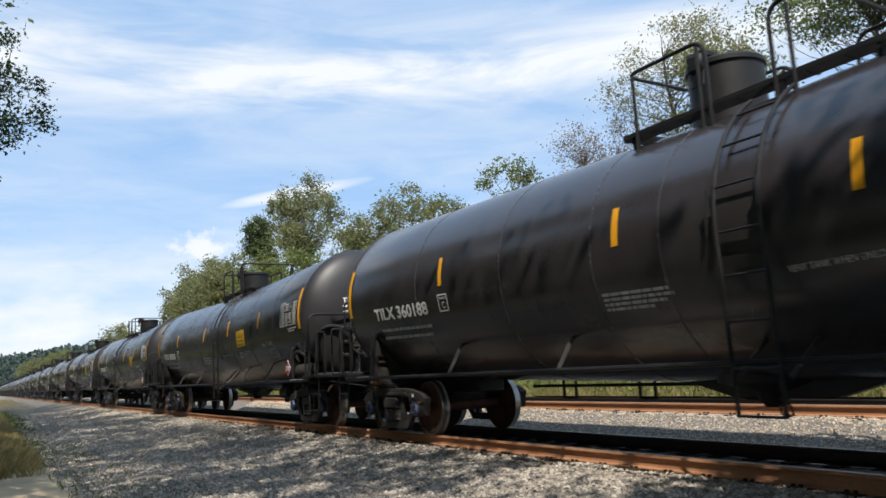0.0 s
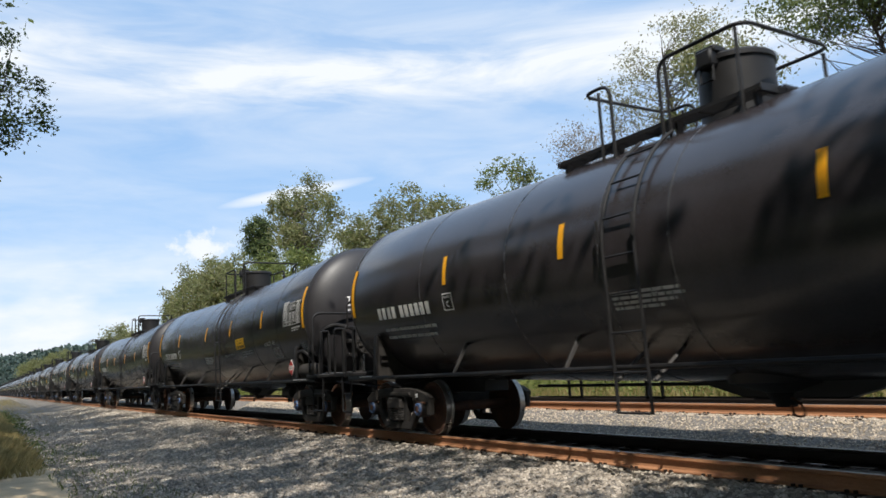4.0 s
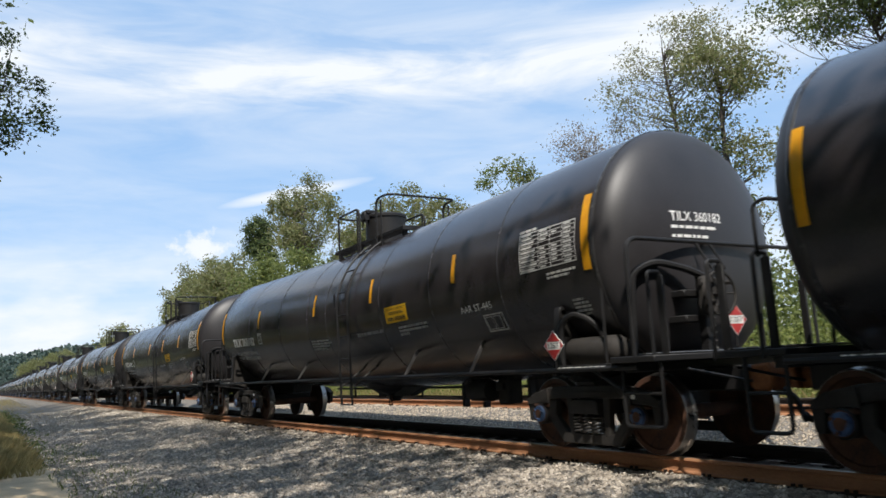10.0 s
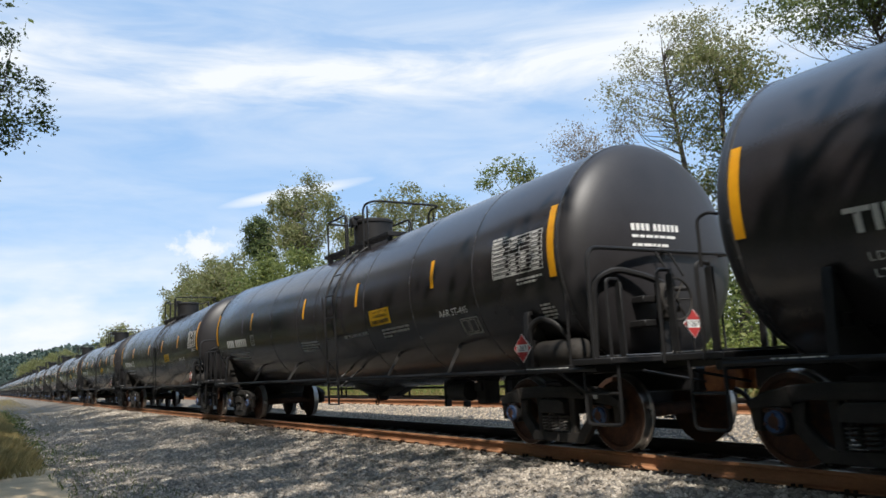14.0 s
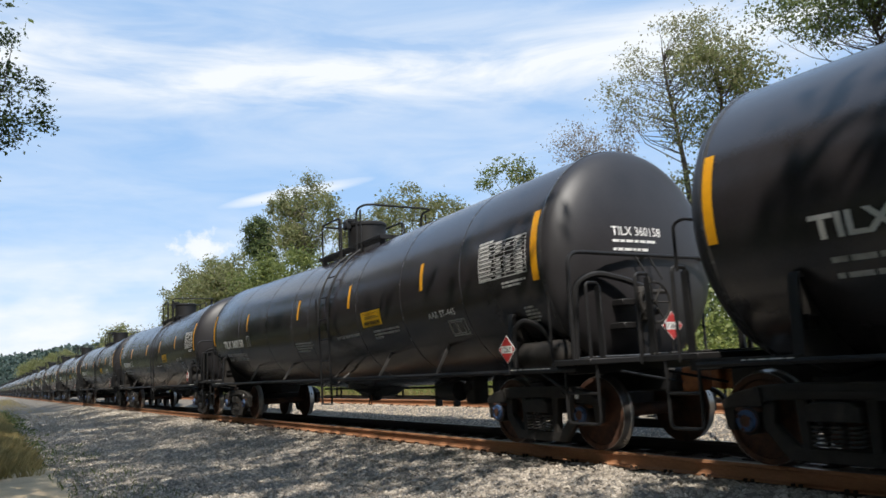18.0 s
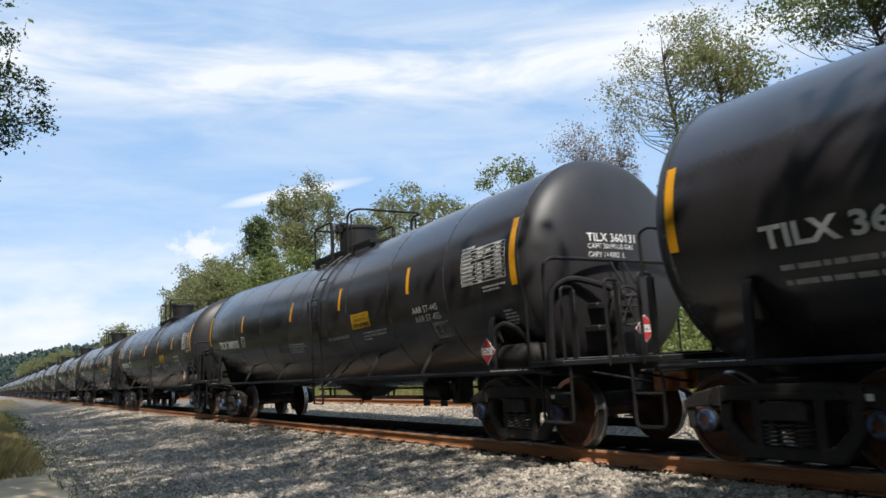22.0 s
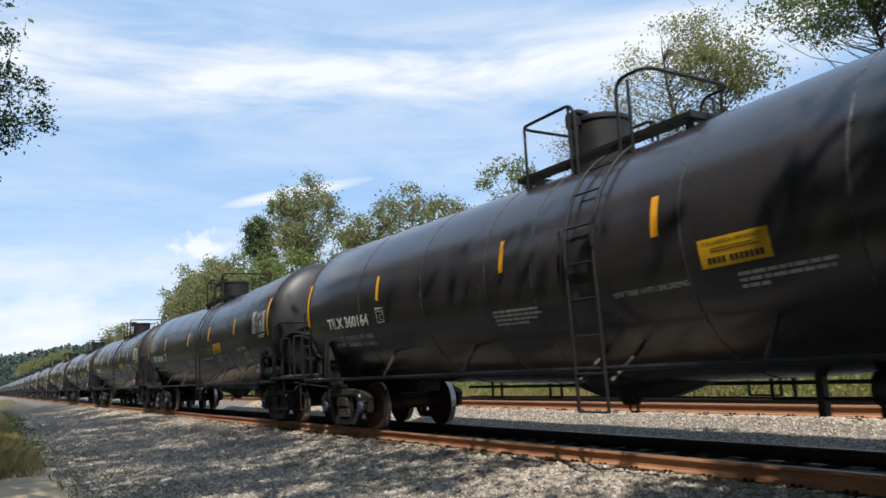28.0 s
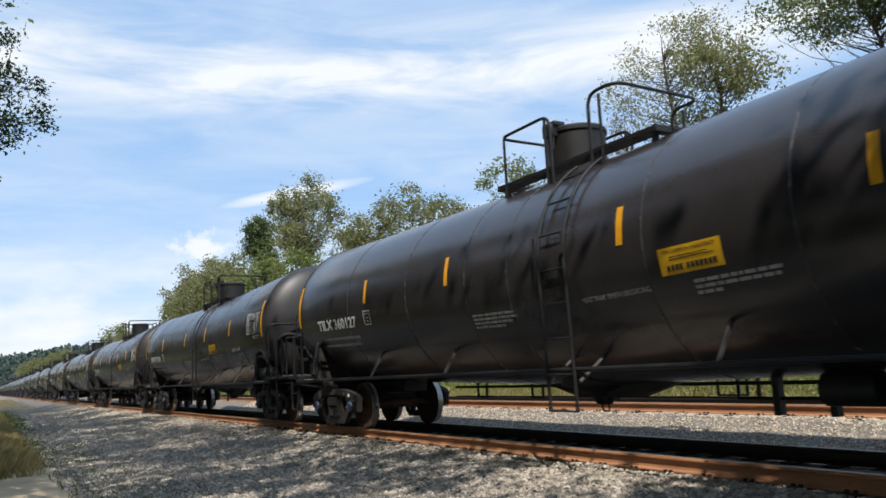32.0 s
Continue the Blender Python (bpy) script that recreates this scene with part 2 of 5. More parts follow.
def tube(bm, pts, r, seg=8, mat=0):
    pts = [Vector(p) for p in pts]
    rs = r if isinstance(r, (list, tuple)) else [r] * len(pts)
    rings, up = [], None
    for i, p in enumerate(pts):
        a, b = pts[max(i - 1, 0)], pts[min(i + 1, len(pts) - 1)]
        d = (b - a).normalized()
        if up is None:
            up = Vector((0, 0, 1)) if abs(d.z) < 0.9 else Vector((1, 0, 0))
        s = d.cross(up)
        s = s.normalized() if s.length > 1e-6 else d.orthogonal().normalized()
        up = s.cross(d).normalized()
        rings.append([bm.verts.new(p + (s * math.cos(k * 2 * math.pi / seg) + up * math.sin(k * 2 * math.pi / seg)) * rs[i]) for k in range(seg)])
    fs = []
    for q, w in zip(rings, rings[1:]):
        fs += [bm.faces.new((q[k], q[(k + 1) % seg], w[(k + 1) % seg], w[k])) for k in range(seg)]
    fs += [bm.faces.new(rings[0][::-1]), bm.faces.new(rings[-1])]
    for f in fs:
        f.material_index = mat
    return bm


def round_path(pts, r=0.12, n=4):
    """A bent pipe's line: each inner corner rounded."""
    pts = [Vector(p) for p in pts]
    out = [pts[0]]
    for a, b, c in zip(pts, pts[1:], pts[2:]):
        k = min(r, (a - b).length * 0.45, (c - b).length * 0.45)
        p, q = b + (a - b).normalized() * k, b + (c - b).normalized() * k
        for i in range(n + 1):
            s = i / n
            out.append(p * (1 - s) ** 2 + b * 2 * s * (1 - s) + q * s * s)
    return out + [pts[-1]]


def lathe(bm, profile, seg=32, axis="y", mats=None, about=(0, 0, 0)):
    """Turn (along, radius) pairs about an axis."""
    rings = []
    for a, r in profile:
        ring = []
        for k in range(seg):
            c, s = math.cos(2 * math.pi * k / seg) * r, math.sin(2 * math.pi * k / seg) * r
            v = {"y": (c, a, s), "x": (a, c, s), "z": (c, s, a)}[axis]
            ring.append(bm.verts.new(Vector(v) + Vector(about)))
        rings.append(ring)
    for i, (q, w) in enumerate(zip(rings, rings[1:])):
        for k in range(seg):
            f = bm.faces.new((q[k], q[(k + 1) % seg], w[(k + 1) % seg], w[k]))
            f.material_index = mats[i] if mats else 0
    bm.faces.new(rings[0][::-1])
    bm.faces.new(rings[-1])
    bmesh.ops.recalc_face_normals(bm, faces=bm.faces[:])
    return bm


def soup(name, verts, faces, mats, smooth=False):
    """A mesh straight from arrays, for what nobody could count."""
    verts, faces = np.asarray(verts, np.float32), np.asarray(faces, np.int32)
    me = bpy.data.meshes.new(name)
    me.vertices.add(len(verts))
    me.vertices.foreach_set("co", verts.ravel())
    n, k = faces.shape
    me.loops.add(n * k)
    me.loops.foreach_set("vertex_index", faces.ravel())
    me.polygons.add(n)
    me.polygons.foreach_set("loop_start", np.arange(n, dtype=np.int32) * k)
    me.polygons.foreach_set("loop_total", np.full(n, k, np.int32))
    me.polygons.foreach_set("use_smooth", np.full(n, smooth, bool))
    for m in mats if isinstance(mats, (list, tuple)) else [mats]:
        me.materials.append(m)
    me.update(calc_edges=True)
    return me


# ---- the ground ----
C2, Z2 = 3.89, 0.31          # the second track: its middle and how much higher it lies


def bed_height(y):
    """The ballast across the tracks: service road, shoulder, track, rise, second track, verge."""
    return float(np.interp(y, [-8.0, -5.5, -3.2, -1.75, -1.15, 1.1, 2.15, 2.85, 3.05, 5.4, 6.6, 8.0],
                           [-0.52, -0.47, -0.42, -0.215, -0.19, -0.20, -0.26, Z2 - 0.20, Z2 - 0.18, Z2 - 0.18, -0.05, -0.25]))


def verge_height(x, y):
    if y > 0:
        return float(np.interp(y, [7.0, 9.0, 14.0, 30.0, 120.0, 700.0, 3000.0], [-0.3, -0.15, 0.5, 2.5, 6.0, 8.0, 8.0]))
    return float(np.interp(y, [-3000.0, -60.0, -14.0, -9.0, -7.4, -6.5, -5.0], [2.0, 1.0, 0.1, -0.38, -0.52, -0.75, -0.8]))


def build_ground():
    xs = np.concatenate([np.array([-3200, -2200, -1500, -1000, -700, -450, -300, -200, -140, -100]), np.arange(-80, 41, 2.0), np.array([60, 120, 300, 1000])])
    ys = np.concatenate([np.array([-3000, -800, -200, -80, -40, -25, -18]), np.arange(-14, -4.9, 0.6), np.array([-4.5, 6.4]), np.arange(7.0, 22, 1.0), np.array([26, 32, 45, 70, 120, 250, 600, 1400, 3000])])
    v = []
    for x in xs:
        for y in ys:
            z = -0.75 if -5.0 < y < 6.9 else verge_height(x, y)
            if y > 7 or y < -6.4:
                z += 0.12 * noise.noise((x * 0.3, y * 0.3, 0)) * (1 if abs(y) < 30 else 3)
            v.append((x, y, z))
    n = len(ys)
    f = [(i * n + j, (i + 1) * n + j, (i + 1) * n + j + 1, i * n + j + 1) for i in range(len(xs) - 1) for j in range(n - 1)]
    ob = new("ground", soup("ground", v, f, EARTH, True))
    tagged(ob, "grassy earth verge on both sides of the railway", "ground", kind="structure")
    # the ballast lies on it
    xs = np.concatenate([np.array([-900, -500, -300, -200, -140, -100, -75]), np.arange(-60, -30, 1.5), np.arange(-30, 2.1, 0.22), np.arange(4, 60, 4.0)])
    ys = np.concatenate([np.arange(-7.2, -1.2, 0.17), np.arange(-1.1, 7.6, 0.22)])
    v = []
    for x in xs:
        for y in ys:
            edge = 0.5 * noise.noise((x * 0.25, 3.0, 7.0))
            z = bed_height(y + (edge if y < -5 else 0))
            z += 0.030 * noise.noise((x * 1.3, y * 1.3, 0)) + 0.018 * noise.noise((x * 6, y * 6, 4))
            if y < -6.9 or y > 7.3:
                z -= 0.5
            v.append((x, y, z))
    n = len(ys)
    f = [(i * n + j, (i + 1) * n + j, (i + 1) * n + j + 1, i * n + j + 1) for i in range(len(xs) - 1) for j in range(n - 1)]
    ob = new("ballast_bed", soup("ballast_bed", v, f, GRAVEL, True))
    tagged(ob, "grey crushed limestone ballast and gravel service road", "ballast", kind="structure")


def scatter_stones(name, count, x0, x1, y0, y1, small, large, seed, label, mat):
    """Angular stones lying on the bed, all in one mesh."""
    rng = np.random.default_rng(seed)
    shape = np.array([(-1, -0.7, -0.5), (0.9, -0.8, -0.5), (1, 0.7, -0.5), (-0.8, 0.9, -0.5), (-0.6, -0.5, 0.55), (0.7, -0.4, 0.7), (0.5, 0.6, 0.5), (-0.5, 0.4, 0.75)])
    quads = np.array([(0, 3, 2, 1), (4, 5, 6, 7), (0, 1, 5, 4), (1, 2, 6, 5), (2, 3, 7, 6), (3, 0, 4, 7)])
    u = rng.random(count) ** 1.7
    px, py = x1 + (x0 - x1) * u, rng.uniform(y0, y1, count)
    size = rng.uniform(small, large, count) * (1 + 0.6 * u)
    v = np.repeat(shape[None], count, 0) * rng.uniform(0.6, 1.25, (count, 8, 3)) * np.stack([size, size * rng.uniform(0.6, 0.9, count), size * rng.uniform(0.45, 0.8, count)], 1)[:, None, :]
    a, b = rng.uniform(0, 6.28, count), rng.normal(0, 0.5, count)
    ca, sa, cb, sb = np.cos(a), np.sin(a), np.cos(b), np.sin(b)
    x, y, z = v[..., 0], v[..., 1], v[..., 2]
    x, z = x * cb[:, None] + z * sb[:, None], z * cb[:, None] - x * sb[:, None]
    x, y = x * ca[:, None] - y * sa[:, None], x * sa[:, None] + y * ca[:, None]
    pz = np.array([bed_height(q) + 0.030 * noise.noise((p * 1.3, q * 1.3, 0)) for p, q in zip(px, py)])
    v = np.stack([x + px[:, None], y + py[:, None], z + (pz + size * 0.22)[:, None]], -1).reshape(-1, 3)
    f = (quads[None] + (np.arange(count) * 8)[:, None, None]).reshape(-1, 4)
    tagged(new(name, soup(name, v, f, mat)), label, "gravel", kind="stuff")


def build_track(middle, height, name, label):
    """Two rails with their tie plates; shade under the train is painted dark on the gauge side."""
    half = [(0.0, 0.0), (0.030, -0.002), (0.036, -0.010), (0.037, -0.036), (0.012, -0.048), (0.009, -0.125), (0.016, -0.142), (0.070, -0.158), (0.070, -0.172), (0.0, -0.172)]
    ring = half + [(-a, b) for a, b in half[-2:0:-1]]
    for side in (-1, 1):
        bm = bmesh.new()
        cuts = [-900, -500, -300, -200, -120, -80, -60, -45, -30, -20, -10, 0, 60]
        rows = [[bm.verts.new((x, middle + side * 0.7525 + a, height + b)) for a, b in ring] for x in cuts]
        n = len(ring)
        for p, q in zip(rows, rows[1:]):
            for i in range(n):
                fc = bm.faces.new((p[i], q[i], q[(i + 1) % n], p[(i + 1) % n]))
                fc.material_index = 1 if i in (0, n - 1) else 2 if (i < n // 2) == (side < 0) else 0
        bmesh.ops.recalc_face_normals(bm, faces=bm.faces[:])
        rail = part(name, bm, [RAIL_RUST, RAIL_TOP, RAIL_GAUGE_SHADE])
        tagged(rail, label, "rail", "rails", "structure")
        bm = bmesh.new()
        box(bm, -0.10, 0.10, -0.18, 0.18, -0.018, 0.0, 0.004)
        for s in (-0.085, 0.085):
            box(bm, -0.05, -0.02, s - 0.014, s + 0.014, 0.0, 0.03)
            box(bm, 0.03, 0.06, s - 0.014, s + 0.014, 0.0, 0.03)
        first = None
        for i in range(70 if middle == 0 else 44):
            at = pose(-2.5 - i * 0.53, middle + side * 0.7525, height - 0.174)
            if first is None:
                first = part("tie_plate", bm, PLATE, rail, at=at)
            else:
                again(first, at)


build_ground()
build_track(0.0, 0.0, "near_rail", "rusty steel rail with a dull worn head")
build_track(C2, Z2, "far_rail", "orange-rusty steel rail of the empty track")
scatter_stones("ballast_stones", 76000, -60.0, -2.6, -6.3, -0.86, 0.014, 0.036, 3, "loose grey limestone stones of the service road and shoulder", ROAD_STONE)
scatter_stones("track_stones", 26000, -34.0, -4.0, 1.0, 3.2, 0.012, 0.026, 4, "pale limestone stones between the two tracks", STONE)


# ---- the tank cars ----
R_TANK, Z_TANK, SAG, FRONT, REAR = 1.5225, 2.465, 0.17, 7.83, 8.09
PITCH = 18.476               # from coupler face to coupler face


def axis_height(x):
    """The tank slopes down from both ends to its outlet."""
    return Z_TANK - SAG * (1 - min(abs(x), 8.0) / 8.0)


def on_tank(x, z, lift=0.004, side=-1):
    """The place on the shell's side at that height."""
    a = math.asin(max(-1, min(1, (z - axis_height(x)) / R_TANK)))
    return (x, side * (R_TANK + lift) * math.cos(a), axis_height(x) + (R_TANK + lift) * math.sin(a))


def wrap(bm, x0, z0, lift=0.005, step=0.05):
    """Lay a flat drawing, x to the right and y up, round the shell with its corner at (x0, z0)."""
    ys = [v.co.y for v in bm.verts]
    y = math.floor(min(ys) / step) * step + step
    while y < max(ys):
        bmesh.ops.bisect_plane(bm, geom=bm.verts[:] + bm.edges[:] + bm.faces[:], plane_co=(0, y, 0), plane_no=(0, 1, 0), dist=1e-5)
        y += step
    a0 = math.asin((z0 - axis_height(x0)) / R_TANK)
    for v in bm.verts:
        a, x = a0 + v.co.y / R_TANK, x0 + v.co.x
        v.co = (x, -(R_TANK + lift + v.co.z) * math.cos(a), axis_height(x) + (R_TANK + lift + v.co.z) * math.sin(a))
    return bm


def on_head(bm, y0, z0, lift=0.007):
    """Lay a flat drawing on the front head; it reads towards +y."""
    for v in bm.verts:
        y, z = y0 + v.co.x, z0 + v.co.y
        q = math.hypot(y, z - Z_TANK) / R_TANK
        v.co = (FRONT + head_depth(min(q, 1)) + lift, y, z)
    return bm


def head_depth(q):
    return 0.50 * (1 - q ** 2.5) ** 0.5


def words(text, height, width=None, thick=0.0):
    """Lettering in the plane as a bmesh, its lower left corner at the origin."""
    cu = bpy.data.curves.new("lettering", "FONT")
    cu.body, cu.size, cu.resolution_u, cu.offset = text, 1.0, 3, thick
    ob = bpy.data.objects.new("lettering", cu)
    me = ob.to_mesh()
    bm = bmesh.new()
    bm.from_mesh(me)
    ob.to_mesh_clear()
    bpy.data.objects.remove(ob)
    bpy.data.curves.remove(cu)
    lo = [min(v.co[i] for v in bm.verts) for i in (0, 1)]
    hi = [max(v.co[i] for v in bm.verts) for i in (0, 1)]
    ky = height / (hi[1] - lo[1])
    kx = width / (hi[0] - lo[0]) if width else ky
    for v in bm.verts:
        v.co = ((v.co.x - lo[0]) * kx, (v.co.y - lo[1]) * ky, 0)
    return bm


def rect(bm, x0, y0, x1, y1, mat=0, z=0.0):
    f = bm.faces.new([bm.verts.new(p) for p in ((x0, y0, z), (x1, y0, z), (x1, y1, z), (x0, y1, z))])
    f.material_index = mat
    return f


def bars(rows, height, gap, seed):
    """Lines of writing too small to read: rows of word-long bars."""
    rng, bm = random.Random(seed), bmesh.new()
    for i, width in enumerate(rows):
        y, x = -i * (height + gap), 0.0
        while x < width - 0.01:
            w = min(rng.uniform(1.2, 4.5) * height, width - x)
            rect(bm, x, y, x + w, y + height)
            x += w + height * 0.55
    return bm


def digits(count, height):
    """A number that cannot be read: one bar for each sign."""
    bm = bmesh.new()
    for i in range(count):
        x = height * (i + (i > 3) * 0.6) * 0.86
        rect(bm, x, 0, x + height * 0.60, height)
    return bm


def hollow(w, h, t):
    bm = bmesh.new()
    rect(bm, 0, 0, w, t), rect(bm, 0, h - t, w, h), rect(bm, 0, t, t, h - t), rect(bm, w - t, t, w, h - t)
    return bm


def merge(a, b, dx=0, dy=0):
    m = bpy.data.meshes.new("tmp")
    for v in b.verts:
        v.co.x += dx
        v.co.y += dy
    b.to_mesh(m)
    b.free()
    a.from_mesh(m)
    bpy.data.meshes.remove(m)
    return a


def build_strip(tank, x, z0, z1, w):
    """An amber reflector on the side."""
    bm, n = bmesh.new(), 10
    pts = [[bm.verts.new(on_tank(x + dx, z0 + (z1 - z0) * i / n, 0.006)) for dx in (0, w)] for i in range(n + 1)]
    for p, q in zip(pts, pts[1:]):
        bm.faces.new((p[0], p[1], q[1], q[0]))
    part("reflector_strip", bm, YELLOW, tank, "amber reflective strip")


def build_shell(car):
    bm, seg = bmesh.new(), 96
    bowl = [(head_depth(q), R_TANK * q) for q in (0.0, 0.15, 0.35, 0.55, 0.72, 0.84, 0.92, 0.965, 0.988)]
    stations = [(-REAR - d, r) for d, r in bowl]
    stations += [(x, R_TANK) for x in (-REAR, -6.0, -4.0, -2.0, -0.35, 0.0, 0.35, 2.0, 4.0, 6.0, FRONT)]
    stations += [(FRONT + d, r) for d, r in bowl[::-1]]
    rings = []
    for x, r in stations:
        zc = axis_height(x)
        if r == 0:
            rings.append([bm.verts.new((x, 0, zc))])
        else:
            rings.append([bm.verts.new((x, -r * math.cos(2 * math.pi * k / seg), zc + r * math.sin(2 * math.pi * k / seg))) for k in range(seg)])
    for p, q in zip(rings, rings[1:]):
        for k in range(seg):
            j = (k + 1) % seg
            if len(p) == 1:
                bm.faces.new((p[0], q[k], q[j]))
            elif len(q) == 1:
                bm.faces.new((p[k], q[0], p[j]))
            else:
                bm.faces.new((p[k], q[k], q[j], p[j]))
    bmesh.ops.recalc_face_normals(bm, faces=bm.faces[:])
    for fc in bm.faces:
        c = fc.calc_center_median()
        fc.material_index = int(c.x > FRONT or c.x < -REAR)
    tank = part("tank", bm, [TANK, HEAD], car, "glossy black cylindrical tank shell sloping to its middle", smooth=60)
    # weld seams
    for x in (-REAR, -5.45, -3.1, -1.27, -0.22, 2.25, 4.03, 5.92, FRONT):
        bm = bmesh.new()
        w, up = (0.030, 0.012) if x in (-REAR, FRONT) else (0.014, 0.006)
        prof = [(-w, 0.0), (-w * 0.5, up * 0.8), (0, up), (w * 0.5, up * 0.8), (w, 0.0)]
        rows = [[bm.verts.new((x + a, -(R_TANK + b) * math.cos(2 * math.pi * k / seg), axis_height(x) + (R_TANK + b) * math.sin(2 * math.pi * k / seg))) for k in range(seg)] for a, b in prof]
        for p, q in zip(rows, rows[1:]):
            for k in range(seg):
                bm.faces.new((p[k], q[k], q[(k + 1) % seg], p[(k + 1) % seg]))
        part("weld_seam", bm, SEAM, tank, "raised ring weld")
    return tank


def build_stencils(tank):
    """All the lettering that the cars have in common."""
    def put(name, bm, x, z, mats, label):
        tagged(part(name, wrap(bm, x, z), mats, tank, label, smooth=0), kind="stuff" if mats is FADED or name == "vent_notice" else "")
    bm = hollow(0.27, 0.27, 0.018)
    merge(bm, words("PLATE", 0.035, 0.17), 0.05, 0.19)
    merge(bm, words("C", 0.10), 0.10, 0.05)
    put("plate_mark", bm, -4.77, 1.99, WHITE, "white outlined box that reads PLATE C")
    put("caution_print", bars([1.0, 1.04, 0.92, 0.72], 0.036, 0.024, 5), -1.2, 1.83, FADED, "four lines of small white print")
    put("vent_notice", words("VENT TANK WHEN UNLOADING", 0.062, 1.08), 1.16, 1.79, WHITE, "white stencil: VENT TANK WHEN UNLOADING")
    put("notice_print", bars([1.0, 0.96, 0.30], 0.036, 0.026, 6), 2.82, 1.83, FADED, "small white print")
    bm = hollow(0.46, 0.27, 0.02)
    merge(bm, hollow(0.16, 0.20, 0.012), 0.03, 0.035)
    merge(bm, hollow(0.16, 0.20, 0.012), 0.22, 0.035)
    put("test_box", bm, 5.36, 1.60, FADED, "outlined box for test dates")
    # the table of qualification dates
    bm, rng = hollow(1.11, 0.52, 0.014), random.Random(9)
    for i in range(1, 9):
        rect(bm, 0.014, i * 0.058 - 0.004, 1.096, i * 0.058 + 0.004)
    for i in range(9):
        y = 0.017 + i * 0.058
        rect(bm, 0.03, y, rng.uniform(0.24, 0.38), y + 0.026)
        for x in (0.43, 0.66, 0.89):
            if rng.random() < 0.85:
                rect(bm, x, y, x + rng.uniform(0.10, 0.17), y + 0.026)
    for x in (0.40, 0.63, 0.86):
        rect(bm, x, 0.014, x + 0.010, 0.506, 0, 0.001)
    put("date_table", bm, 6.43, 2.28, FADED, "white printed table of inspection dates")
    put("table_heading", bars([0.34], 0.035, 0.02, 12), 6.43, 2.81, FADED, "small white heading")
    put("table_note", bars([0.56, 0.42], 0.028, 0.022, 13), 6.95, 2.20, FADED, "two lines of small print under the table")
    put("side_note", bars([0.20, 0.26, 0.28, 0.27, 0.22], 0.028, 0.022, 14), 7.28, 1.84, FADED, "small white print")


def build_sign(tank, x=2.45, w=0.79, h=0.285, z=1.94):
    bm = bmesh.new()
    rect(bm, 0, 0, w, h)
    sign = part("emergency_sign", wrap(bm, x, z, 0.006), SIGN_YELLOW, tank, "yellow emergency sign with black print", smooth=0)
    bm = words("FOR CHEMICAL EMERGENCY", 0.038, w - 0.12)
    for v in bm.verts:
        v.co.y += h - 0.065
    tall = h > 0.4
    for row in ((h * 0.55, h * 0.32, h * 0.09) if tall else (h * 0.13,)):
        merge(bm, digits(11, 0.05 if tall else 0.064), 0.03, row)
    merge(bm, bars([w * 0.62, w * 0.7], 0.012, 0.016, 22), 0.08, h * 0.62 if not tall else h * 0.76)
    tagged(part("print", wrap(bm, x + 0.06, z, 0.009), BLACK_INK, sign, "lines of black print", smooth=0), kind="stuff")


def build_chalk(tank, x, z, seed):
    """A faint chalk drawing: a halo, a row of loose strokes and stars."""
    rng, bm = random.Random(seed), bmesh.new()

    def stroke(pts, w=0.007):
        for (x0, y0), (x1, y1) in zip(pts, pts[1:]):
            n = Vector((y0 - y1, x1 - x0)).normalized() * w * rng.uniform(0.6, 1.2)
            bm.faces.new([bm.verts.new((a, b, 0)) for a, b in ((x0 - n.x, y0 - n.y), (x1 - n.x, y1 - n.y), (x1 + n.x, y1 + n.y), (x0 + n.x, y0 + n.y))])
    stroke([(0.30 + 0.13 * math.cos(a * 0.52), 0.40 + 0.05 * math.sin(a * 0.52)) for a in range(13)])
    for k in range(6):
        a, top = 0.08 + k * 0.11, rng.uniform(0.18, 0.30)
        stroke([(a, 0.06 + rng.uniform(-0.02, 0.02)), (a + rng.uniform(-0.03, 0.05), top), (a + 0.06, top - 0.05), (a + 0.05, 0.08), (a + 0.10, 0.12)])
    for cx, cy in ((0.70, 0.36), (0.78, 0.16), (0.64, 0.02)):
        for q in range(3):
            d = Vector((math.cos(q * 1.05), math.sin(q * 1.05))) * 0.05
            stroke([(cx - d.x, cy - d.y), (cx + d.x, cy + d.y)], 0.005)
    tagged(part("chalk_drawing", wrap(bm, x, z), CHALK, tank, "faint grey chalk drawing on the shell", smooth=0), kind="stuff")


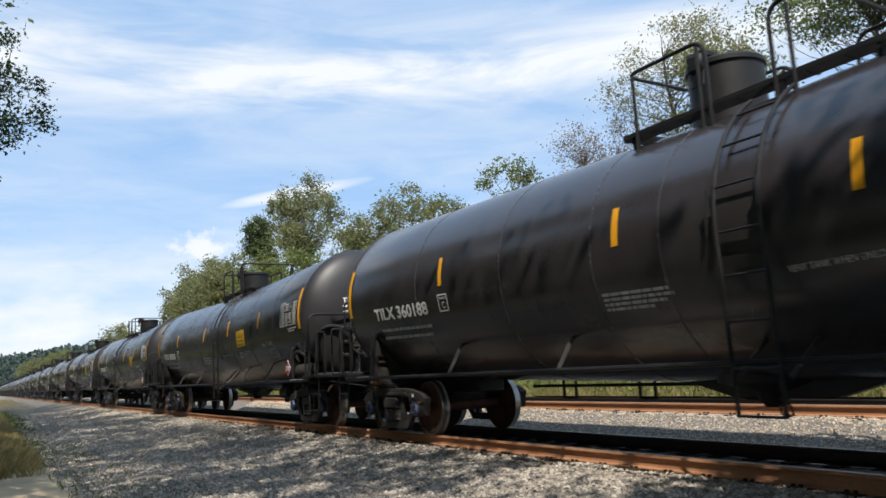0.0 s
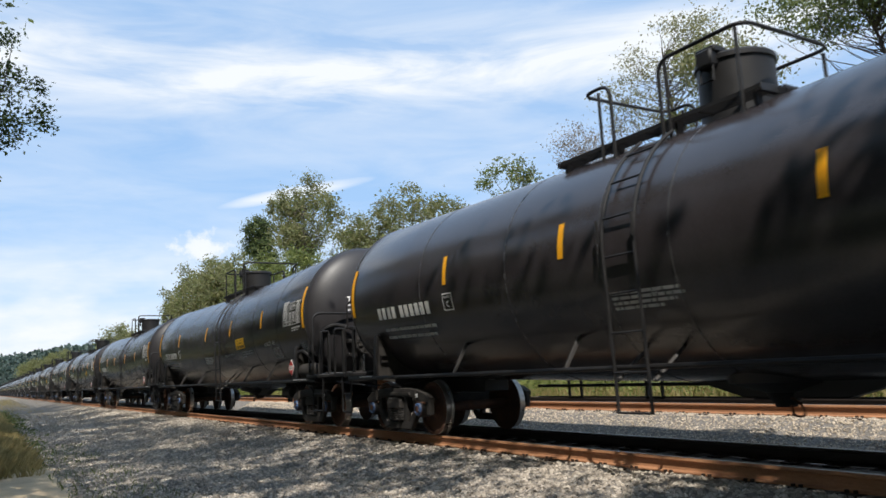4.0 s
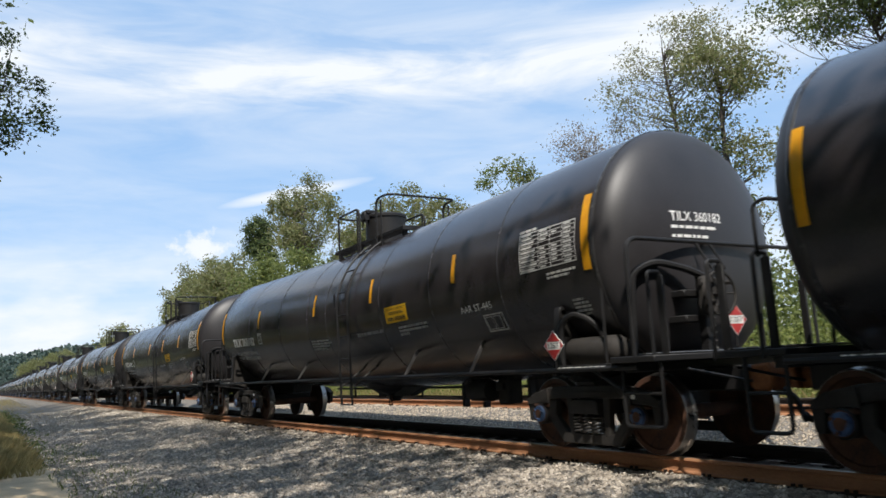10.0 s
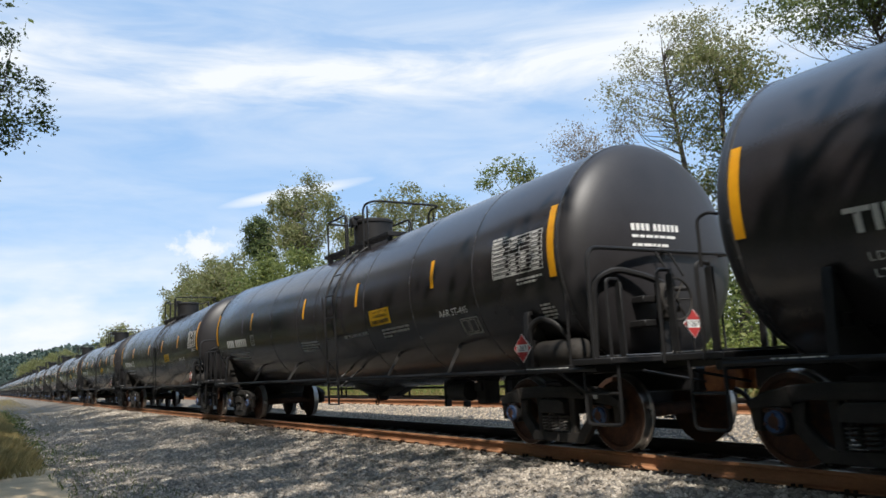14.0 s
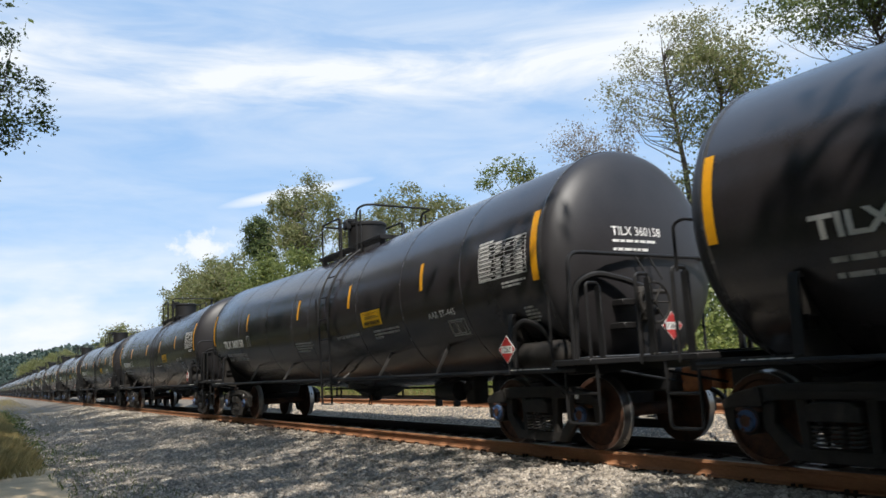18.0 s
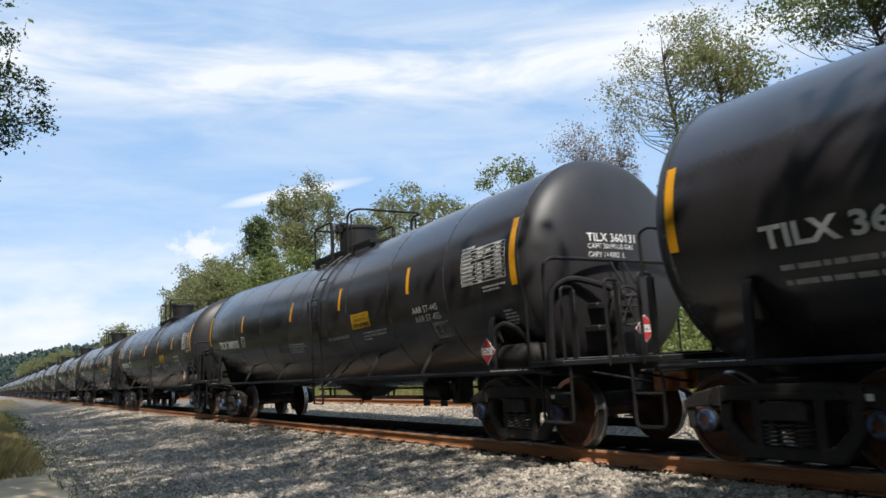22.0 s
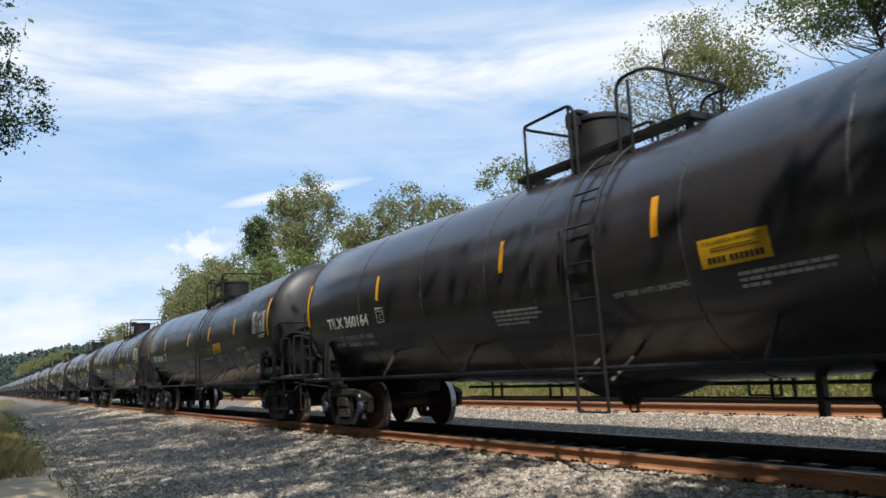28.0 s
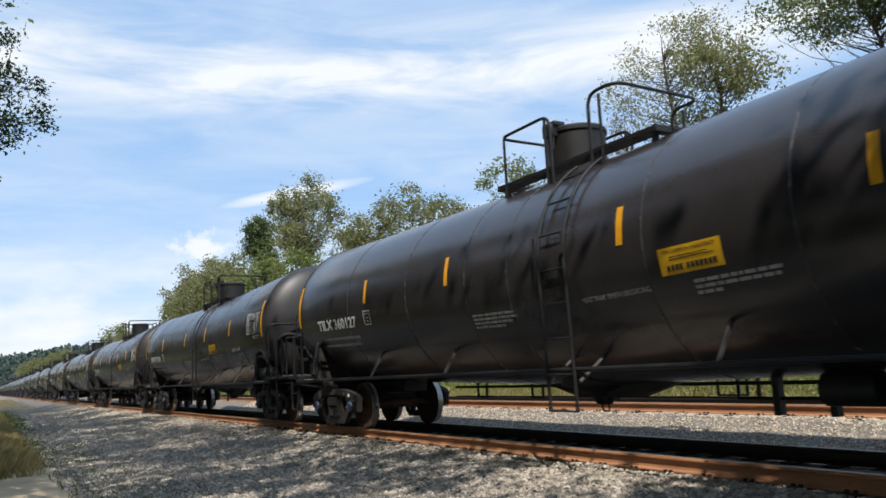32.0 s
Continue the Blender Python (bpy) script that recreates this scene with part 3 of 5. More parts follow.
def build_top(car):
    """Valve housing, walkway and its hand rails."""
    zt = axis_height(0) + R_TANK
    bm = bmesh.new()
    lathe(bm, [(zt - 0.12, 0.44), (4.45, 0.44), (4.46, 0.465), (4.51, 0.465), (4.54, 0.44), (4.55, 0.0001)], 40, "z", about=(-0.3, 0, 0))
    dome = part("valve_housing", bm, FRAME, car, "black round valve housing with a flat lid", smooth=35)
    bm = bmesh.new()
    box(bm, -0.42, -0.20, -0.56, -0.42, 4.38, 4.58, 0.02)
    box(bm, -0.45, -0.17, -0.52, -0.30, 4.54, 4.62, 0.015)
    tube(bm, [(-0.40, -0.50, 4.4), (-0.40, -0.52, 4.2), (-0.22, -0.52, 4.2), (-0.22, -0.50, 4.4)], 0.016, 6)
    part("lid_hinge", bm, FRAME, dome, "hinge and hasp of the lid")
    # walkway planks of open grating on both sides of the housing
    for y in (-0.80, 0.52):
        bm = bmesh.new()
        for k in range(7):
            box(bm, -1.25, 1.95, y + k * 0.042, y + k * 0.042 + 0.012, 3.80, 3.845)
        for k in range(9):
            box(bm, -1.25 + k * 0.4, -1.23 + k * 0.4, y, y + 0.265, 3.785, 3.80)
        box(bm, -1.27, -1.22, y - 0.01, y + 0.28, 3.765, 3.85, 0.004)
        box(bm, 1.92, 1.97, y - 0.01, y + 0.28, 3.765, 3.85, 0.004)
        part("walkway", bm, FRAME, car, "black steel grating walkway")
    for x in (-1.2, 1.9):
        bm = bmesh.new()
        for k in range(6):
            box(bm, x + k * 0.045 - 0.14, x + k * 0.045 - 0.125, -0.54, 0.52, 3.805, 3.845)
        part("end_walkway", bm, FRAME, car, "cross walkway")
    for x in (-1.15, -0.1, 0.85, 1.85):
        for s in (-1, 1):
            bm = bmesh.new()
            box(bm, x - 0.02, x + 0.02, s * 0.70 - 0.05, s * 0.70 + 0.05, axis_height(x) + math.sqrt(R_TANK ** 2 - 0.68 ** 2) - 0.03, 3.80)
            part("walkway_bracket", bm, FRAME, car)
    low = axis_height(0) + math.sqrt(R_TANK ** 2 - 0.80 ** 2)
    rear = [(0.05, -0.80, low), (0.05, -0.80, 4.58), (-1.14, -0.80, 4.58), (-1.14, 0.80, 4.58), (0.05, 0.80, 4.58), (0.05, 0.80, low)]
    front = [(0.85, -0.80, low), (0.85, -0.80, 4.60), (1.36, -0.80, 4.60), (1.36, 0.80, 4.60), (0.85, 0.80, 4.60), (0.85, 0.80, low)]
    for pts in (rear, front):
        bm = bmesh.new()
        tube(bm, round_path(pts, 0.2, 5), 0.024, 8)
        rail = part("hand_rail", bm, FRAME, car, "bent black pipe hand rail round the walkway")
        ends = [(-1.04, -0.80), (-1.04, 0.80), (-0.06, -0.80), (-0.06, 0.80)] if pts is rear else [(1.06, -0.80), (1.06, 0.80)]
        for x, y in ends:
            bm = bmesh.new()
            tube(bm, [(x, y, low - 0.01), (x, y, 4.54)], 0.022, 6)
            part("post", bm, FRAME, rail)


def build_ladder(car, side):
    """From the walkway over the shell to below the side rail."""
    zc, r = axis_height(0.8), R_TANK + 0.07
    a, b = 0.55, 1.04
    ladder, bm = None, None

    def add(name, pts, radius, mat=FRAME):
        nonlocal ladder, bm
        bm = bm if side > 0 and bm else bmesh.new()
        tube(bm, pts, radius, 6)
        if side > 0:
            return
        ob = part(name, bm, mat, ladder or car, "black steel side ladder" if ladder is None else "")
        ladder = ladder or ob
    for x in (a, b):
        pts = [(x, side * r * math.cos(radians(q)), zc + r * math.sin(radians(q))) for q in range(60, -5, -6)]
        add("stile" if ladder else "ladder", pts + [(x, side * (r - 0.02), zc - 0.5), (x, side * (r - 0.05), 0.53)], 0.022)
    for z in (3.48, 3.12, 2.69, 2.25, 1.83, 1.40, 0.97, 0.54):
        y = side * (math.sqrt(r * r - (z - zc) ** 2) if z > zc else r - 0.03)
        add("rung", [(a, y, z), (b, y, z)], 0.014)
    for x in (a - 0.03, b + 0.03):
        add("grab", [(x, side * (r + 0.03), zc + 0.10), (x, side * (r + 0.03), zc + 0.36)], 0.02)
        add("brace", [(x + 0.05, side * (r - 0.05), 0.88), (x + 0.05, side * 1.02, 1.24)], 0.022, BRACKET)
    if side > 0:
        part("ladder", bm, FRAME, car, "black steel side ladder")


def build_side(car, side):
    """The long side rail and the brackets that hold it."""
    y = side * 1.50
    bm = bmesh.new()
    tube(bm, [(-8.35, y, 1.02), (8.35, y, 1.02)], 0.030, 8)
    rail = part("side_rail", bm, FRAME, car, "long black pipe along the car's side")
    for x in (-4.62, -2.05, 3.03, 5.03) if side < 0 else (-4.62, 0.0, 4.75):
        bm = bmesh.new()
        z = axis_height(x) - math.sqrt(R_TANK ** 2 - 1.21 ** 2)
        prism(bm, [(side * 1.50, 1.02), (side * 1.47, 1.00), (side * 1.185, z - 0.01), (side * 1.215, z + 0.03)], x - 0.014, x + 0.014, 0, "x")
        part("bracket", bm, BRACKET, rail, "dusty grey bracket")


def build_under(car):
    """Outlet, brake gear and pipes below the tank."""
    z0 = axis_height(0) - R_TANK
    bm = bmesh.new()
    lathe(bm, [(z0 + 0.16, 0.62), (z0 + 0.02, 0.58), (z0 - 0.06, 0.34), (z0 - 0.10, 0.20), (z0 - 0.18, 0.16), (z0 - 0.26, 0.11)], 24, "z", about=(-0.15, 0, 0))
    valve = part("outlet_valve", bm, FRAME, car, "black bottom outlet with its skid")
    bm = bmesh.new()
    tube(bm, round_path([(0.05, -0.2, 0.62), (0.2, -0.26, 0.56), (0.26, -0.3, 0.44), (0.12, -0.3, 0.44), (0.08, -0.26, 0.55)], 0.06), 0.014, 6)
    part("handle", bm, RUST, valve, "rusty valve handle")
    bm = bmesh.new()
    prism(bm, [(-1.35, z0 + 0.05), (1.35, z0 + 0.05), (0.6, z0 - 0.16), (-0.6, z0 - 0.16)], -0.10, 0.10, 0.01)
    part("skid", bm, FRAME, valve)
    # two long pipes below the far side, held by pairs of hangers
    for y, z, r in ((1.22, 0.72, 0.030), (1.22, 0.53, 0.016)):
        bm = bmesh.new()
        tube(bm, [(-6.0, y, z), (6.0, y, z)], r, 6)
        part("brake_pipe", bm, FRAME, car, "black brake pipe slung below the tank")
    for x in (-5.0, -3.2, -1.3, 1.3, 3.1, 4.9):
        bm = bmesh.new()
        tube(bm, [(x - 0.16, 1.22, 1.24), (x - 0.16, 1.22, 0.51), (x + 0.16, 1.22, 0.51), (x + 0.16, 1.22, 1.24)], 0.03, 5)
        part("hanger", bm, FRAME, car)
    # brake valve, reservoir and rods ahead of the middle
    bm = bmesh.new()
    lathe(bm, [(3.35, 0.05), (3.40, 0.17), (3.95, 0.17), (4.0, 0.05)], 16, "x", about=(0, -0.35, 0.72))
    part("brake_cylinder", bm, FRAME, car, "black brake cylinder")
    bm = bmesh.new()
    box(bm, 4.02, 4.32, -0.30, 0.0, 0.50, 0.92, 0.03)
    box(bm, 4.05, 4.25, -0.36, -0.30, 0.72, 0.86, 0.01)
    part("brake_valve", bm, DUSTY, car, "grey brake control valve")
    for x, z in ((2.6, 0.42), (3.25, 0.42), (4.55, 0.48), (4.75, 0.50), (4.95, 0.5)):
        bm = bmesh.new()
        box(bm, x - 0.04, x + 0.04, -0.06, 0.06, z, axis_height(x) - R_TANK + 0.02, 0.006)
        part("hanger", bm, FRAME, car)
    bm = bmesh.new()
    tube(bm, [(2.3, 0.0, 0.60), (6.2, 0.0, 0.62)], 0.022, 6)
    part("brake_rod", bm, FRAME, car)


def diamond(name, parent, put, k):
    """A red hazard placard with its white rim and panel; put() turns (right, up, out) into a place."""
    def sheet(pts, out, mat, label="", on=None, what="border"):
        bm = bmesh.new()
        bm.faces.new([bm.verts.new(put(a, b, out)) for a, b in pts])
        return part(what, bm, mat, on, label, smooth=0)
    bm = bmesh.new()
    lo = [bm.verts.new(put(a * k, b * k, -0.006)) for a, b in ((0, -1), (1, 0), (0, 1), (-1, 0))]
    hi = [bm.verts.new(put(a * k, b * k, 0.0)) for a, b in ((0, -1), (1, 0), (0, 1), (-1, 0))]
    bm.faces.new(hi)
    bm.faces.new(lo[::-1])
    for i in range(4):
        bm.faces.new((lo[i], lo[(i + 1) % 4], hi[(i + 1) % 4], hi[i]))
    bmesh.ops.recalc_face_normals(bm, faces=bm.faces[:])
    pl = part(name, bm, WHITE, parent, "red and white diamond hazard placard", smooth=0)
    m = k - 0.009
    for up in (-1, 1):
        sheet([(-m + 0.052, up * 0.050), (m - 0.052, up * 0.050), (0, up * m)][::up], 0.003, RED, "", pl, "red_field")
    for side in (-1, 1):
        sheet([(side * (m - 0.050), -0.044), (side * m, 0), (side * (m - 0.050), 0.044)][::side], 0.003, RED, "", pl, "red_corner")
    bm = words("1267", 0.066, 0.185)
    for v in bm.verts:
        v.co = put(v.co.x - 0.0925, v.co.y - 0.033, 0.006)
    part("number", bm, BLACK_INK, pl, smooth=0)
    bm = bmesh.new()
    tube(bm, [put(0, -k - 0.13, -0.02), put(0, 0, -0.02)], 0.012, 6)
    part("holder", bm, FRAME, pl)
    return pl


def build_bolster(car, x):
    """The web plates that carry the tank over a truck, each with a flange along its outer edge."""
    for side in (-1, 1):
        bm = bmesh.new()
        web = [(1.47, 1.02), (1.42, 1.74), (1.27, 1.74), (1.10, 1.42), (0.90, 1.22), (0.62, 1.03), (0.30, 0.95), (0.30, 0.74), (0.68, 0.80)]
        prism(bm, [(side * a, b) for a, b in web], x - 0.012, x + 0.012, 0, "x")
        plate = part("bolster_plate", bm, DUSTY, car, "dusty grey steel web plate that carries the tank")
        bm = bmesh.new()
        rim = [(1.47, 1.0), (1.50, 1.0), (1.455, 1.74), (1.43, 1.79), (1.36, 1.80), (1.26, 1.76), (1.26, 1.73), (1.40, 1.75)]
        prism(bm, [(side * a, b) for a, b in rim], x - 0.05, x + 0.05, 0.006, "x")
        part("bolster_flange", bm, FRAME, plate)
        if side < 0:
            bm = bmesh.new()
            for a, b, c, d in ((-1.38, -1.20, 1.40, 1.415), (-1.38, -1.20, 1.28, 1.295), (-1.38, -1.365, 1.295, 1.40), (-1.215, -1.20, 1.295, 1.40)):
                box(bm, x + 0.013, x + 0.06, a, b, c, d)
            part("tag_holder", bm, FRAME, plate)
        bm = bmesh.new()
        prism(bm, [(side * 0.26, 0.74), (side * 1.05, 0.80), (side * 1.10, 0.86), (side * 0.30, 0.96)], x - 0.16, x + 0.16, 0, "x")
        part("body_bolster", bm, FRAME, plate)


def build_end(car, s):
    """Stub sill, coupler, end platform, steps and grab irons; s is +1 at the front, where the car's middle lies 0.12 m behind zero."""
    d = -0.24 if s > 0 else 0.0

    def X(*v):
        return sorted(s * (a + d) for a in v)

    def at(v):
        return s * (v + d)
    bm = bmesh.new()
    x0, x1 = X(5.6, 8.95)
    box(bm, x0, x1, -0.26, 0.26, 0.70, 0.98, 0.02)
    part("stub_sill", bm, FRAME, car, "black stub sill under the tank's end")
    # coupler
    bm = bmesh.new()
    x0, x1 = X(8.80, 9.12)
    box(bm, x0, x1, -0.15, 0.15, 0.72, 0.93, 0.02)
    prism(bm, [(at(9.10), 0.70), (at(9.31), 0.70), (at(9.35), 0.76), (at(9.35), 0.94), (at(9.31), 1.0), (at(9.10), 0.98)], -0.24 * s - 0.08, -0.24 * s + 0.16, 0.02)
    prism(bm, [(at(9.10), 0.72), (at(9.22), 0.74), (at(9.22), 0.96), (at(9.10), 0.98)], 0.04 * s - 0.05, 0.26 * s, 0.015)
    part("coupler", bm, ORANGE_RUST, car, "orange rusty knuckle coupler")
    bm = bmesh.new()
    tube(bm, round_path([(at(8.95), 0.25, 0.74), (at(9.18), 0.30, 0.62), (at(9.30), 0.26, 0.34), (at(9.36), 0.2, 0.42)], 0.1), 0.034, 8)
    part("air_hose", bm, FRAME, car, "black rubber air hose hanging beside the coupler")
    bm = bmesh.new()
    tube(bm, [(at(9.05), -1.25, 0.98), (at(9.05), -0.2, 0.80)], 0.016, 6)
    part("uncoupling_rod", bm, FRAME, car)
    # platform across the end, the sill under it and the bars one treads on
    inner, outer = (8.02, 8.68) if s > 0 else (8.36, 9.14)
    bm = bmesh.new()
    x0, x1 = sorted((s * inner, s * outer))
    box(bm, x0, x1, -1.47 if s < 0 else -1.585, 1.47 if s < 0 else 1.585, 1.07, 1.14, 0.01)
    x0, x1 = sorted((s * (inner + 0.04), s * (inner + 0.16)))
    box(bm, x0, x1, -1.42, 1.42, 0.96, 1.065, 0.01)
    plat = part("end_platform", bm, FRAME, car, "black steel platform across the car's end")
    for k in range(4):
        bm = bmesh.new()
        xx = s * (inner + 0.10 + k * (outer - inner - 0.16) / 3)
        tube(bm, [(xx, -1.30, 1.155), (xx, -0.15, 1.155)], 0.013, 6)
        part("tread_bar", bm, STEEL, plat, "worn bare steel bar")
    for side in (-1, 1):
        # side sill end plate with small white print
        bm = bmesh.new()
        x0, x1 = (7.02, 8.0) if s > 0 else (-8.36, -7.24)
        box(bm, x0, x1, side * 1.505 - 0.012, side * 1.505 + 0.012, 0.99, 1.075, 0.003)
        sill = part("sill_plate", bm, FRAME, car)
        if side < 0:
            bm = bars([0.82 if s > 0 else 0.56], 0.042, 0.01, 31)
            for v in bm.verts:
                v.co = ((7.05 if s > 0 else -7.83) + v.co.x, -1.521, 1.010 + v.co.y)
            tagged(part("print", bm, WHITE, sill, "small white print", smooth=0), kind="stuff")
            if s > 0:
                bm = bmesh.new()
                tube(bm, [(7.62, -1.47, 1.0), (8.10, -1.40, 0.72)], 0.02, 6)
                part("brace", bm, FRAME, sill)
        # sill steps
        a, b = (8.06, 8.62) if s > 0 else (-8.81, -8.39)
        bm = bmesh.new()
        tube(bm, round_path([(a, side * 1.44, 1.10), (a, side * 1.44, 0.39), (b, side * 1.44, 0.39), (b, side * 1.44, 1.10)], 0.07, 3), 0.021, 6)
        step = part("step_ladder", bm, FRAME, car, "black sill steps at the car's corner")
        bm = bmesh.new()
        tube(bm, [(a, side * 1.44, 0.74), (b, side * 1.44, 0.74)], 0.018, 6)
        part("tread", bm, FRAME, step)
        # grab irons that stand on the sill
        for xx in (8.56,) if s > 0 else (-8.59, -9.11):
            bm = bmesh.new()
            tube(bm, round_path([(xx, side * 1.46, 1.05), (xx, side * 1.46, 2.03), (xx, side * 1.27, 2.03), (xx, side * 1.27, 1.96)], 0.06), 0.021, 6)
            grab = part("grab_iron", bm, FRAME, car, "black bent grab iron")
            bm = bmesh.new()
            box(bm, xx - 0.045, xx + 0.045, side * 1.27 - 0.018, side * 1.27 + 0.018, 1.12, 1.99, 0.004)
            part("post", bm, FRAME, grab)
        if s > 0:
            bm = bmesh.new()
            tube(bm, round_path([(7.82, side * 1.43, 1.02), (7.82, side * 1.43, 2.03), (7.82, side * 1.36, 2.05)], 0.05, 3), 0.018, 6)
            part("grab_iron", bm, FRAME, car, "black bent grab iron")
        else:
            bm = bmesh.new()
            tube(bm, round_path([(-8.57, side * 1.40, 1.98), (-8.57, side * 1.40, 2.47), (-8.46, side * 1.38, 2.52), (-8.22, side * 1.32, 2.44)], 0.06), 0.018, 6)
            part("corner_hook", bm, FRAME, car, "thin bent rod from the grab iron to the tank")
            bm = bmesh.new()
            tube(bm, [(-8.52, side * 0.45, 1.12), (-8.50, side * 0.45, 1.62)], 0.02, 6)
            part("stay_rod", bm, FRAME, car)
    if s > 0:
        # hand rail across the end
        bm = bmesh.new()
        tube(bm, round_path([(8.38, -1.56, 1.10), (8.38, -1.56, 2.43), (8.38, 1.56, 2.43), (8.38, 1.56, 1.10)], 0.20, 6), 0.026, 8)
        rail = part("end_rail", bm, FRAME, car, "bent black pipe rail across the tank's end")
        for yy in (-0.25, 0.95):
            bm = bmesh.new()
            box(bm, 8.20, 8.38, yy - 0.03, yy + 0.03, 2.41, 2.44)
            part("stay", bm, FRAME, rail)
        diamond("placard", car, lambda a, b, c: (8.47 + c, 0.05 + a, 1.51 + b), 0.185)


def side_placard(car, x, y, z):
    diamond("placard", car, lambda a, b, c: (x + a, y - c, z + b), 0.185)


def build_brake_end(car):
    """What only the front end carries: hand brake, reservoir, dark bracket plate."""
    bm = bmesh.new()
    lathe(bm, [(6.98, 0.04), (7.03, 0.13), (7.10, 0.17), (7.84, 0.17), (7.91, 0.13), (7.95, 0.04)], 24, "x", about=(0, -1.25, 1.23))
    part("air_reservoir", bm, DUSTY, car, "dusty black air reservoir lying on the sill")
    bm = bmesh.new()
    tube(bm, round_path([(7.06, -1.44, 1.05), (7.06, -1.44, 1.58), (7.22, -1.38, 1.70), (7.48, -1.30, 1.60), (7.60, -1.20, 1.36)], 0.12), 0.04, 8)
    part("cable_duct", bm, FRAME, car, "dark bent duct over the reservoir")
    bm = bmesh.new()
    box(bm, 8.40, 8.50, -0.52, -0.40, 1.14, 2.02, 0.01)
    box(bm, 8.02, 8.42, -0.74, -0.44, 1.49, 1.57, 0.01)
    box(bm, 8.02, 8.42, -0.74, -0.44, 1.78, 1.86, 0.01)
    stand = part("brake_stand", bm, FRAME, car, "black bracket of the hand brake")
    bm = bmesh.new()
    box(bm, 8.48, 8.60, -0.60, -0.36, 1.56, 2.00, 0.03)
    tube(bm, [(8.55, -0.60, 1.70), (8.55, -0.30, 1.70)], 0.06, 10)
    tube(bm, [(8.55, -0.62, 1.92), (8.55, -0.10, 1.94)], 0.03, 8)
    part("gear_box", bm, DUSTY, stand, "worn grey gear box")
    bm = bmesh.new()
    for k in range(11):
        z = 1.58 - k * 0.042
        p = [(8.57, -0.47, z), (8.57, -0.452, z - 0.02), (8.57, -0.47, z - 0.05), (8.57, -0.488, z - 0.02), (8.57, -0.47, z)]
        tube(bm, [(8.57 + (q[1] + 0.47 if k % 2 else 0), -0.47 + (0 if k % 2 else q[1] + 0.47), q[2]) for q in p], 0.007, 5)
    tagged(part("chain", bm, STEEL, stand, "steel link chain hanging from the gear box"), kind="stuff")
    bm = bmesh.new()
    tube(bm, [(8.68, -0.44 + 0.25 * math.cos(q * math.pi / 12), 1.79 + 0.25 * math.sin(q * math.pi / 12)) for q in range(25)], 0.016, 6)
    for q in range(6):
        tube(bm, [(8.66, -0.44, 1.79), (8.68, -0.44 + 0.24 * math.cos(q * math.pi / 3), 1.79 + 0.24 * math.sin(q * math.pi / 3))], 0.011, 5)
    tube(bm, [(8.58, -0.44, 1.79), (8.70, -0.44, 1.79)], 0.03, 8)
    part("brake_wheel", bm, DUSTY, stand, "spoked worn steel hand brake wheel")
    bm = bmesh.new()
    tube(bm, round_path([(8.10, -1.28, 1.12), (8.17, -1.28, 2.08), (8.28, -1.02, 2.20), (8.42, -0.66, 2.10), (8.50, -0.46, 2.00)], 0.16), 0.042, 8)
    part("conduit", bm, FRAME, car, "thick black hose bent up the tank's end")
    for yy in (-0.42, -0.18):
        bm = bmesh.new()
        tube(bm, [(8.38, yy, 2.42), (8.50, yy + 0.10, 2.10)], 0.016, 6)
        part("rail_stay", bm, FRAME, car)
    side_placard(car, 7.05, -1.56, 1.32)


